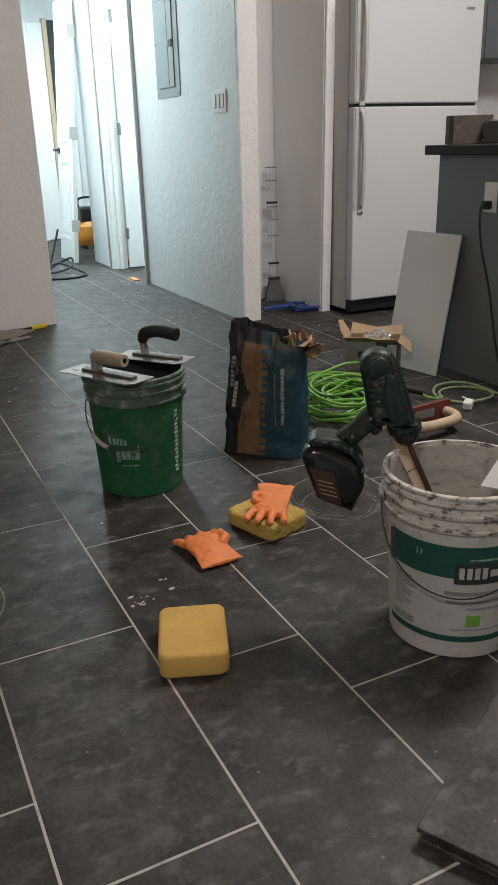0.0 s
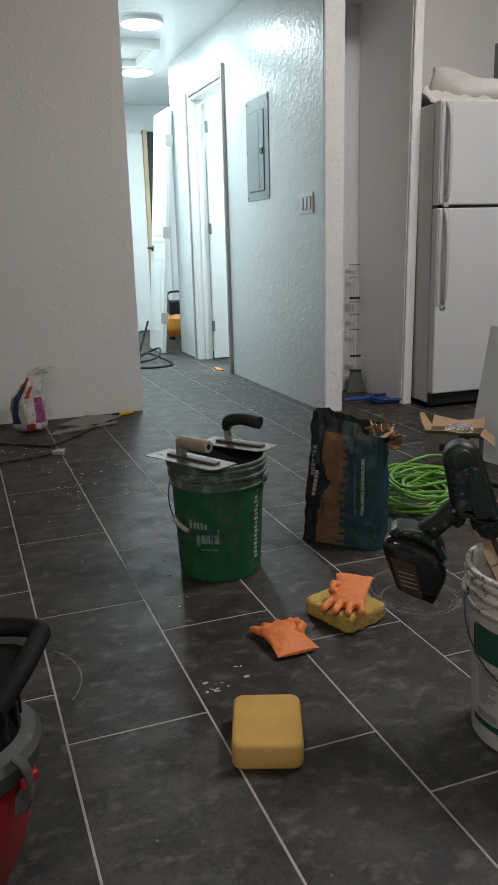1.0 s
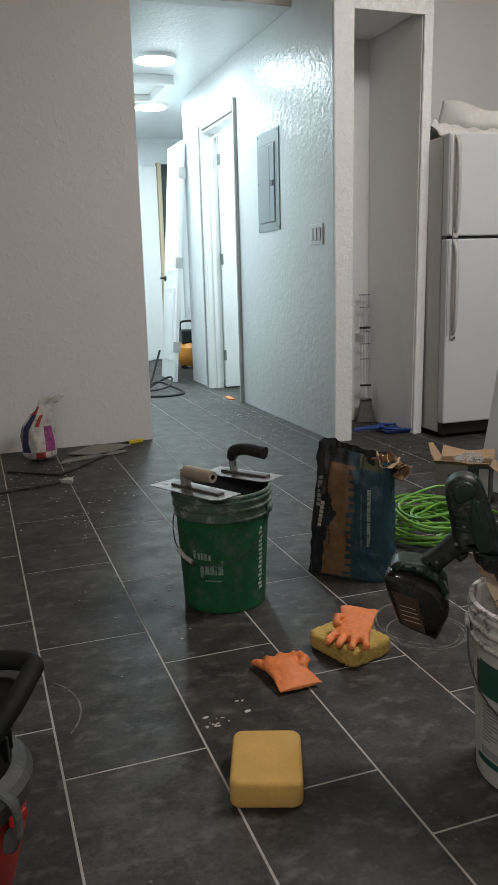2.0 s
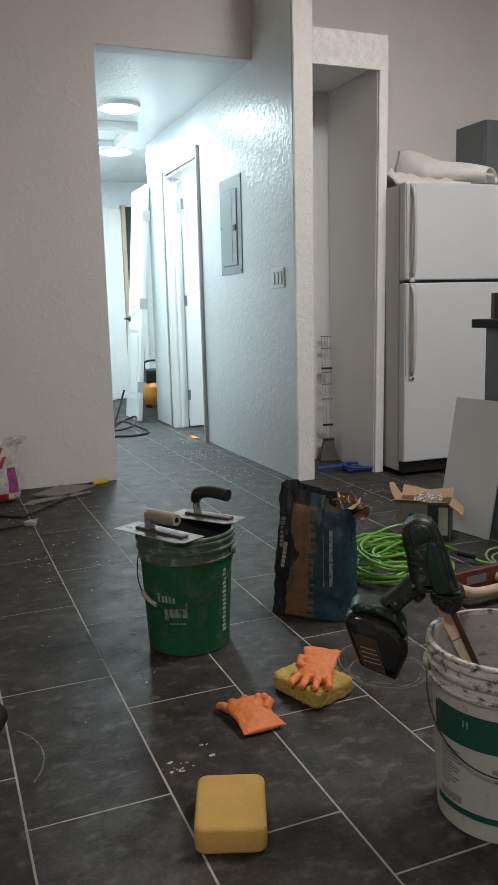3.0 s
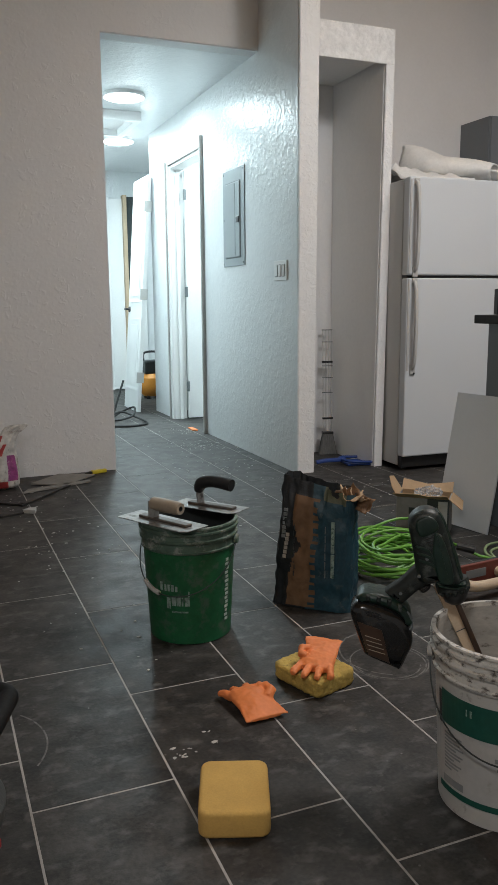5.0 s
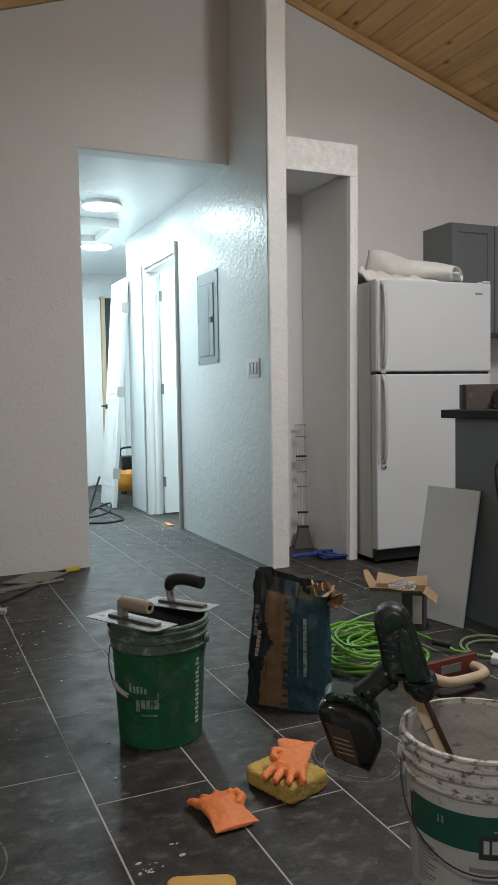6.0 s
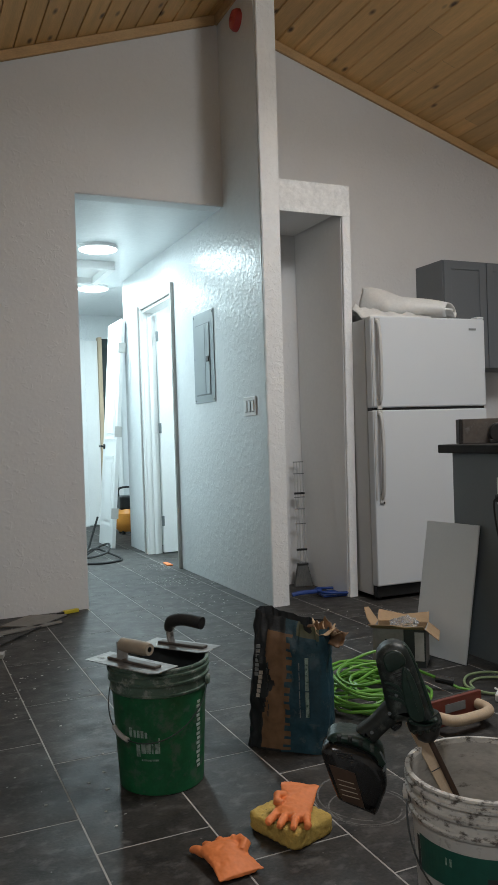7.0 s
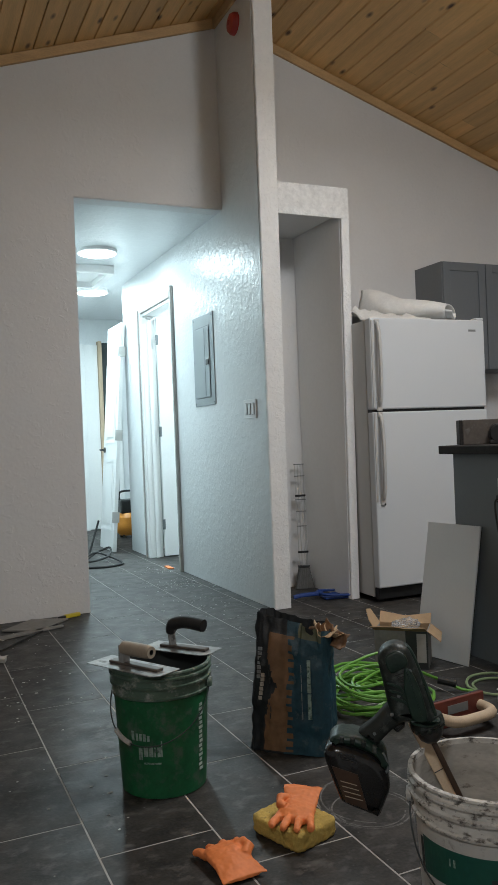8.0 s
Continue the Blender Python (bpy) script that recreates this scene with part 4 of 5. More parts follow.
def pail(name, label, at, turn, mat_low, mat_top, mat_in, h=0.37, r0=0.130, r1=0.146):
    b = thing(name, label, "bucket", at, turn)
    prof, r = pail_profile(h, r0, r1)
    i = 5
    part("body", lathe(prof[:i + 1], 64), mat_low, b, smooth=True)
    part("rim", lathe(prof[i:] + [(r(h) - 0.002, h), (r(h) - 0.004, h - 0.01)], 64), mat_top, b, smooth=True)
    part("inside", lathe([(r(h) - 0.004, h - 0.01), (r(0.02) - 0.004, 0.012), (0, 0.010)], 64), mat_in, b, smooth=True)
    return b, r


def bail(b, r, h, drop, mat, side, grip=None):
    """The wire handle hanging down on one side, with its ears."""
    rr = r(h * 0.83) + 0.009
    z0 = h * 0.83
    pts = [(rr * math.cos(radians(a)) * (1.0 + 0.02 * math.sin(radians(a + 0))), side * (rr + 0.012 * abs(math.sin(radians(a)))) * math.sin(radians(a)), z0 - drop * math.sin(radians(a)) ** 0.8) for a in range(0, 181, 6)]
    w = part("bail", tube(pts, 0.0018, 6), M_NEARBLACK, b, "bent wire handle", smooth=True)
    if grip:
        part("grip", tube(pts[18:23], 0.007, 10), grip, w, "pale plastic grip")
    for s in (0, 180):
        part("ear", lathe([(0, 0), (0.017, 0), (0.014, 0.010), (0, 0.012)], 14), mat, b, m=Matrix.Translation((rr * math.cos(radians(s)) * 0.975, 0, z0)) @ pose(0, 0, 0, 0, 90 if s == 0 else -90, 0))


GB = (0.688, 2.205, 0)
# its inside is near-black, unlike the green outer wall
green, r_g = pail("bucket", "green plastic bucket with a dusty rim, trowels across its top", GB, 0, M_GREEN, M_GREENRIM, M_NEARBLACK, r0=0.128, r1=0.146)
# faded print facing the room
for a, w, z0, z1 in ((-111, 4, 0.172, 0.199), (-105, 3, 0.172, 0.193), (-100, 3.5, 0.172, 0.193), (-95, 3.5, 0.172, 0.193), (-90, 3, 0.172, 0.189)):
    part("faded_mark", on_cylinder(0.1292, a - w / 2, a + w / 2, z0, z1, 0.0433, 3), M_PALEINK, green)
for a, w, z0, z1 in ((-101, 5, 0.117, 0.152), (-94, 5.5, 0.127, 0.155), (-87.5, 5.5, 0.127, 0.155), (-82.5, 2.0, 0.127, 0.155), (-77, 5, 0.127, 0.155), (-74.2, 1.6, 0.127, 0.173)):
    part("faded_mark", on_cylinder(0.1292, a - w / 2, a + w / 2, z0, z1, 0.0433, 4), M_PALEINK, green)
part("small_print", on_cylinder(0.1292, -97, -75, 0.105, 0.110, 0.0433, 6), M_PALEINK, green)
for k in range(15):
    z = 0.058 + k * 0.0136
    part("side_print", on_cylinder(0.1292, -20.5 - 1.4 * (k % 2), -13.5 - 0.8 * (k % 3), z, z + 0.0085, 0.0433, 3), M_PALEPRINT, green)
bail(green, r_g, 0.37, 0.14, M_GREENRIM, -1, M_LABELWHITE)
green.rotation_euler = Euler((0, 0, radians(-35)))


def steel_trowel(name, label, at, turn, w, l, grip_mat, stub):
    """A flat finishing trowel: blade, mounting bar, shank and grip; a stub grip is short, thick and hollow-ended."""
    t = thing(name, label, "trowel", at, turn)
    bl = prism([(-l / 2, -w / 2), (l / 2 - 0.02, -w / 2), (l / 2, -w / 2 + 0.02), (l / 2, w / 2), (-l / 2, w / 2)], 0, 0.0022)
    part("blade", bl, M_STEEL, t)
    part("mounting_bar", box(-l * 0.30, l * 0.40, -0.014, 0.014, 0.0022, 0.011, 0.003), M_BOXSTEEL, t)
    if stub:
        part("shank", box(-0.045, -0.022, -0.014, 0.014, 0.008, 0.062, 0.004), M_STEEL, t)
        g = part("grip", lathe([(0.008, 0.115), (0.017, 0.115), (0.020, 0.10), (0.021, 0.05), (0.020, 0.0), (0, 0.0)], 20), grip_mat, t, smooth=True, m=pose(-0.032, 0, 0.052, 0, 90, 0))
        part("socket", lathe([(0.008, 0.114), (0.008, 0.085), (0, 0.085)], 16), M_NEARBLACK, g, m=pose(-0.032, 0, 0.052, 0, 90, 0))
    else:
        part("shank", tube(curl([(-0.03, 0, 0.010), (-0.035, 0, 0.045), (-0.02, 0, 0.066)], 5), 0.012, 8, flat=0.6), M_STEEL, t)
        part("grip", tube(curl([(-0.040, 0, 0.046), (-0.028, 0, 0.074), (0.02, 0, 0.086), (0.090, 0, 0.080)], 5), 0.018, 14,
                          radii=[0.013 + 0.007 * min(1, i / 5) for i in range(16)]), grip_mat, t, smooth=True)
    return t


steel_trowel("trowel", "worn steel trowel with a pale stub grip on the green bucket", (0.592, 2.172, 0.372), -62, 0.102, 0.29, M_GRIPWOOD, True)
steel_trowel("trowel", "steel trowel with a black rubber grip on the green bucket", (0.782, 2.283, 0.372), -54, 0.100, 0.25, M_RUBBER, False)

BB = (1.020, 1.126, 0)
white, r_w = pail("bucket", "white plastic paint bucket splashed with mud, green label band", BB, 0, M_WHITEPL, M_WHITEDIRT, M_MUD, r0=0.131, r1=0.149)
FACE = -95.0      # the label's middle
TP = 0.0486
part("label_sheet", on_cylinder(0.1314, FACE - 62, FACE + 75, 0.050, 0.262, TP, 40, 0.0004), M_LABELWHITE, white)
part("label_band", on_cylinder(0.1322, FACE - 56, FACE + 75, 0.192, 0.262, TP, 36), M_LABELGREEN, white, "dark green label band")
part("label_stripe", on_cylinder(0.1322, FACE - 60, FACE + 75, 0.043, 0.056, TP, 36), M_LABELGREEN, white, "thin green stripe")
part("logo_plate", on_cylinder(0.1330, FACE + 3, FACE + 44, 0.180, 0.226, TP, 10), M_NEARBLACK, white, "black logo plate")
for a, w in ((6.5, 4), (12.5, 4), (18.5, 4), (24.5, 4)):
    part("logo_shape", on_cylinder(0.1338, FACE + a, FACE + a + w, 0.192, 0.217, TP, 3), M_LABELWHITE, white)
part("logo_blob", on_cylinder(0.1338, FACE + 31, FACE + 41, 0.196, 0.211, TP, 5), M_LABELWHITE, white)
part("barcode_patch", on_cylinder(0.1322, FACE - 61, FACE - 57, 0.185, 0.255, TP, 3), M_NEARBLACK, white)
for k in range(11):
    part("print_line", on_cylinder(0.1322, FACE - 52, FACE - 52 + (20, 23, 18, 22, 14, 21, 19, 12, 20, 17, 9)[k], 0.170 - k * 0.0075, 0.1735 - k * 0.0075, TP, 5), M_INKGREY, white)
part("print_line", on_cylinder(0.1322, FACE - 54, FACE - 30, 0.062, 0.078, TP, 6), M_INKGREY, white)
for z, a, b, hh in ((0.152, -4, 62, 0.009), (0.134, -2, 52, 0.006), (0.119, 14, 46, 0.005), (0.070, 2, 64, 0.003)):
    part("print_line", on_cylinder(0.1322, FACE + a, FACE + b, z, z + hh, TP, 10), M_INKGREY, white)
part("green_badge", on_cylinder(0.1322, FACE + 15, FACE + 27, 0.080, 0.106, TP, 4), M_LIME, white, "lime green badge")
for a, b in ((-28, -27), (-24.5, -23), (14, 62)):
    part("band_mark", on_cylinder(0.1330, FACE + a, FACE + b, 0.232, 0.236 if b > 0 else 0.246, TP, 8), M_PALEINK, white)
bail(white, r_w, 0.37, 0.145, M_WHITEPL, -1, None)
white.rotation_euler = Euler((0, 0, radians(-39)))
bm = lathe([(0.1305, 0.105), (0.09, 0.110), (0, 0.107)], 48)
part("dried_mud", bm, M_MUD, white)

# stick and putty knife standing in the white bucket
st = thing("stir_stick", "flat pale wooden stir stick standing in the white bucket", "stick", (1.062, 1.058, 0.035))
rise = Vector((-0.213, 0.509, 0.833)).normalized()
wide = Vector((0.914, -0.405, 0)) - rise * rise.dot(Vector((0.914, -0.405, 0)))
wide.normalize()
st.matrix_world = Matrix.Translation((1.062, 1.058, 0.035)) @ Matrix((wide, rise, wide.cross(rise))).transposed().to_4x4()
part("stick", prism([(-0.014, 0), (0.014, 0), (0.014, 0.46), (-0.014, 0.46)], -0.002, 0.002, 0.0008, 1), M_WOOD, st)
part("pencil_line", box(-0.0135, 0.0135, 0.0021, 0.0026, 0.352, 0.354), M_NEARBLACK, st, m=Matrix(((1, 0, 0, 0), (0, 0, 1, 0), (0, 1, 0, 0), (0, 0, 0, 1))))
kn = thing("putty_knife", "pale putty knife lying across the bucket rim", "putty knife")
part("blade", prism([(-0.02, -0.02), (0.10, -0.016), (0.10, 0.016), (-0.02, 0.02)], 0, 0.003), M_LABELWHITE, kn, m=pose(1.01, 1.022, 0.373, 0, -4, 35))
part("handle", tube([(0.10, 0, 0.004), (0.20, 0, 0.010)], 0.012, 8), M_LABELWHITE, kn, m=pose(1.01, 1.022, 0.373, 0, -4, 35))

# ---- cordless drill, its bit standing in the bucket ----


def slab(outline, depth, bevel, lift=0.0, steps=4):
    """A moulded shell: a rounded outline given depth about its own plane, with softened rims; outline in drill units."""
    pts = [Vector(((x - 380) * DU, (300 - y) * DU, 0)) for x, y in outline]
    n, line = len(pts), []
    for i in range(n):
        a, b, c, e = pts[i - 1], pts[i], pts[(i + 1) % n], pts[(i + 2) % n]
        for k in range(steps):
            q = k / steps
            line.append(0.5 * ((2 * b) + (c - a) * q + (2 * a - 5 * b + 4 * c - e) * q * q + (3 * b - a - 3 * c + e) * q ** 3))
    bm = prism([(p.x, p.y) for p in line], lift - depth / 2, lift + depth / 2)
    bmesh.ops.bevel(bm, geom=[e for e in bm.edges if abs(e.verts[0].co.z - e.verts[1].co.z) < 1e-6], offset=bevel, segments=4, affect="EDGES", profile=0.5)
    return bm


DU = 0.000541      # one drill unit in metres


def drill():
    d = thing("cordless_drill", "black and green cordless drill standing bit-down in the bucket", "drill")
    side, front = Vector((0.914, -0.405, 0.0)), Vector((-0.404, -0.913, 0.056))
    up = front.cross(side).normalized()
    d.matrix_world = Matrix.Translation((0.938, 1.23, 0.449)) @ Matrix((side, up, front)).transposed().to_4x4() @ pose(0, 0, 0, 0, -8, 0)

    def at(x, y, z=0.0):
        return ((x - 380) * DU, (300 - y) * DU, z)

    part("body", slab([(262, 255), (246, 160), (231, 80), (248, 36), (292, 14), (336, 26), (358, 62), (378, 115), (398, 182), (416, 245), (430, 300), (395, 318), (352, 312), (330, 302), (296, 306), (270, 290)], 0.078, 0.020), M_DRILLG, d, smooth=True)
    part("top_rail", slab([(334, 22), (362, 52), (386, 112), (410, 178), (430, 245), (440, 296), (424, 302), (410, 250), (390, 186), (366, 124), (344, 74)], 0.040, 0.006), M_DRILLGREEN, d, "green top rail", smooth=True)
    for lift in (-0.036, 0.036):
        part("side_shell", slab([(326, 100), (354, 118), (382, 190), (400, 270), (388, 296), (352, 290), (334, 250), (320, 180)], 0.014, 0.005, lift), M_DRILLGREEN, d, "green side shell", smooth=True)
        part("motor_cover", slab([(256, 62), (296, 36), (328, 50), (340, 84), (312, 106), (272, 116)], 0.012, 0.005, lift), M_DRILLGREEN, d, smooth=True)
    for k in range(4):
        part("vent_slot", slab([(286 + 9 * k, 124 + 11 * k), (322 + 7 * k, 112 + 11 * k), (323 + 7 * k, 117 + 11 * k), (287 + 9 * k, 129 + 11 * k)], 0.004, 0.0008, 0.039, 1), M_BLACK, d)
    for k, (x, y) in enumerate(((262, 150), (268, 176), (274, 202))):
        part("body_rib", slab([(x, y), (x + 46, y + 14), (x + 70, y + 60 - 8 * k), (x + 64, y + 64 - 8 * k), (x + 42, y + 24), (x, y + 9)], 0.006, 0.0015, 0.0385, 2), M_DRILLGREEN, d)
    part("nose_ring", slab([(342, 288), (400, 300), (440, 286), (444, 300), (402, 316), (346, 306)], 0.082, 0.004), M_DRILLGREEN, d, smooth=True)
    for x, y in ((345, 110), (300, 200), (392, 282), (272, 268), (205, 345)):
        part("screw", lathe([(0, 0), (0.0038, 0), (0.0032, 0.002), (0, 0.002)], 10), M_PANELDARK, d, m=Matrix.Translation(at(x, y, 0.0385 if y < 290 else 0.026)))
    spin = Vector(at(420, 388)) - Vector(at(398, 300))
    along = Matrix.Translation(at(398, 300)) @ spin.to_track_quat("Z", "Y").to_matrix().to_4x4()
    part("clutch_ring", lathe([(0, -0.004), (0.033, -0.004), (0.035, 0.004), (0.035, 0.014), (0.029, 0.018), (0, 0.018)], 28), M_DRILLG, d, smooth=True, m=along)
    for k in range(12):
        a = radians(30 * k)
        part("collar_tooth", ball(0.028 * math.cos(a), 0.028 * math.sin(a), 0.018, 0.0065, 0.0065, 0.008, 8, 6), M_DRILLG, d, m=along)
    part("chuck", lathe([(0, 0.012), (0.027, 0.014), (0.0265, 0.030), (0.023, 0.040), (0.014, 0.048), (0, 0.050)], 24), M_BLACK, d, "black keyless chuck", smooth=True, m=along)
    part("grip", slab([(300, 225), (258, 245), (205, 300), (146, 348), (172, 384), (205, 398), (258, 350), (300, 316), (338, 300), (345, 250)], 0.054, 0.018), M_DUSTGRIP, d, "dusty black rubber grip", smooth=True)
    part("trigger", slab([(272, 332), (290, 318), (316, 312), (318, 330), (296, 350), (282, 346)], 0.024, 0.006), M_BLACK, d, smooth=True)
    part("battery_shoe", slab([(38, 372), (52, 350), (84, 342), (150, 350), (206, 380), (240, 414), (250, 452), (236, 470), (206, 428), (150, 398), (90, 384)], 0.088, 0.014), M_DRILLGREEN, d, "green battery shoe", smooth=True)
    for k in range(4):
        part("shoe_rib", slab([(76 + 40 * k, 346 + 7 * k * k // 2), (92 + 40 * k, 347 + 8 * k * k // 2), (90 + 40 * k, 372 + 4 * k * k), (74 + 40 * k, 368 + 4 * k * k)], 0.094, 0.003, 0.0, 1), M_DRILLG, d)
    b = part("battery", slab([(15, 422), (30, 388), (66, 374), (150, 396), (214, 430), (246, 488), (253, 532), (232, 590), (208, 638), (182, 632), (82, 592), (60, 560), (34, 486)], 0.092, 0.020, 0.004), M_GLOSSBLK, d, "glossy black battery pack", smooth=True)
    part("battery_label", slab([(42, 448), (136, 478), (168, 606), (88, 578)], 0.002, 0.0006, 0.0508, 1), M_BROWNLBL, b, "brown printed label")
    for k in range(4):
        part("label_line", slab([(72 + 5 * k, 500 + 18 * k), (132 + 6 * k, 516 + 18 * k), (133 + 6 * k, 519 + 18 * k), (73 + 5 * k, 503 + 18 * k)], 0.0014, 0.0002, 0.0520, 1), M_GRIPWOOD, b)
    for k in range(3):
        part("grip_groove", slab([(70 + 3 * k, 400 + 9 * k), (128 + 3 * k, 414 + 9 * k), (128 + 3 * k, 418 + 9 * k), (70 + 3 * k, 404 + 9 * k)], 0.003, 0.0006, 0.0510, 1), M_BLACK, b)
    part("release_clip", slab([(214, 532), (236, 500), (250, 520), (244, 560), (224, 572)], 0.020, 0.004, 0.030), M_VACGREY, b, "grey release clip", smooth=True)
    part("belt_hook", tube(curl([at(212, 424, 0.03), at(232, 412, 0.036), at(248, 452, 0.036), at(244, 476, 0.036), at(222, 486, 0.03)], 5), 0.003, 8), M_PANELDARK, d, smooth=True)
    part("bit", tube([at(418, 380), at(505, 578), at(552, 690)], 0.0060, 10), M_BROWNLBL, d, "brown steel mixing shaft", smooth=True)
    return d


drill()

# ---- sponges and gloves ----


def sponge(name, label, at, turn, lx, ly, h, mat, pits=0):
    bm = box(-lx / 2, lx / 2, -ly / 2, ly / 2, 0, h)
    bmesh.ops.bevel(bm, geom=[e for e in bm.edges if abs(e.verts[0].co.z - e.verts[1].co.z) > h / 2], offset=0.022, segments=5, affect="EDGES", profile=0.5)
    bmesh.ops.bevel(bm, geom=[e for e in bm.edges if abs(e.verts[0].co.z - e.verts[1].co.z) < 1e-6 and len(e.link_faces) == 2 and any(abs(f.normal.z) > 0.9 for f in e.link_faces)], offset=0.009, segments=3, affect="EDGES", profile=0.5)
    ob = part(name, bm, mat, None, smooth=True)
    ob.matrix_world = pose(*at, 0, 0, turn)
    if pits:
        soften(ob, 0.0035, 1, 0.006, 0.009)
    return tagged(ob, label, "sponge")


sponge("sponge", "clean yellow grout sponge lying on the tiles", (0.486, 1.299, 0.0), -21.0, 0.142, 0.184, 0.056, M_SPONGE)
sponge("sponge", "worn yellow sponge with pitted edges under a glove", (0.890, 1.738, 0.0), 18, 0.148, 0.180, 0.047, M_SPONGE_OLD, 1)


def loft(sections, steps=18):
    """A closed skin over ellipses: (x, y, z, half width, half height), each standing across y."""
    bm = bmesh.new()
    rings = [[bm.verts.new((x + a * math.cos(2 * math.pi * k / steps), y, z + b * math.sin(2 * math.pi * k / steps))) for k in range(steps)] for x, y, z, a, b in sections]
    for p, q in zip(rings, rings[1:]):
        for k in range(steps):
            bm.faces.new((p[k], p[(k + 1) % steps], q[(k + 1) % steps], q[k]))
    bm.faces.new(rings[0][::-1])
    bm.faces.new(rings[-1])
    return bm


def glove(label, m, curled=0.0, puff=1.0, reach=1.0):
    """A limp rubber glove: palm, wide flattened cuff, four fingers and a thumb melted together."""
    bm = loft([(0.004, -0.088, 0.010 + 0.052 * curled, 0.056, 0.0045), (0.003, -0.070, 0.013 + 0.044 * curled, 0.053, 0.008), (0, -0.040, 0.016 * puff + 0.022 * curled, 0.047, 0.014 * puff),
               (0, -0.005, 0.019 * puff + 0.004 * curled, 0.048, 0.019 * puff), (0, 0.026, 0.018 * puff, 0.049, 0.017 * puff), (0, 0.046, 0.014, 0.045, 0.011)])
    for x, ln in ((-0.039, 0.036), (-0.0135, 0.050), (0.0135, 0.050), (0.039, 0.040)):
        ln *= reach
        lean = x * 0.30
        join(bm, loft([(x, 0.020, 0.016, 0.0108, 0.0115), (x + lean * 0.5, 0.040 + ln * 0.35, 0.015, 0.0105, 0.0112), (x + lean, 0.040 + ln * 0.8, 0.012, 0.0102, 0.0102), (x + lean, 0.040 + ln, 0.010, 0.007, 0.0065)], 12))
    join(bm, tube([(0.030, -0.030, 0.026 + 0.012 * curled), (0.050, -0.012, 0.034 + 0.012 * curled), (0.044, 0.008, 0.036), (0.026, 0.014, 0.034)], 0.012, 12, radii=[0.013, 0.013, 0.0115, 0.009]))
    ob = part("rubber_glove", bm, M_GLOVE, None)
    soften(ob, 0.0022, 2, 0.007, 0.028)
    ob.matrix_world = m
    return tagged(ob, label, "glove", group="gloves")


glove("orange rubber glove lying limp on the floor tiles", pose(0.678, 1.680, 0.001, 0, 0, 2) @ Matrix.Scale(1.06, 4), 0.0, 1.15, 0.72)
glove("orange rubber glove lying folded on the worn sponge", pose(0.892, 1.718, 0.048, 0, 0, 139) @ Matrix.Scale(0.98, 4), 0.65)

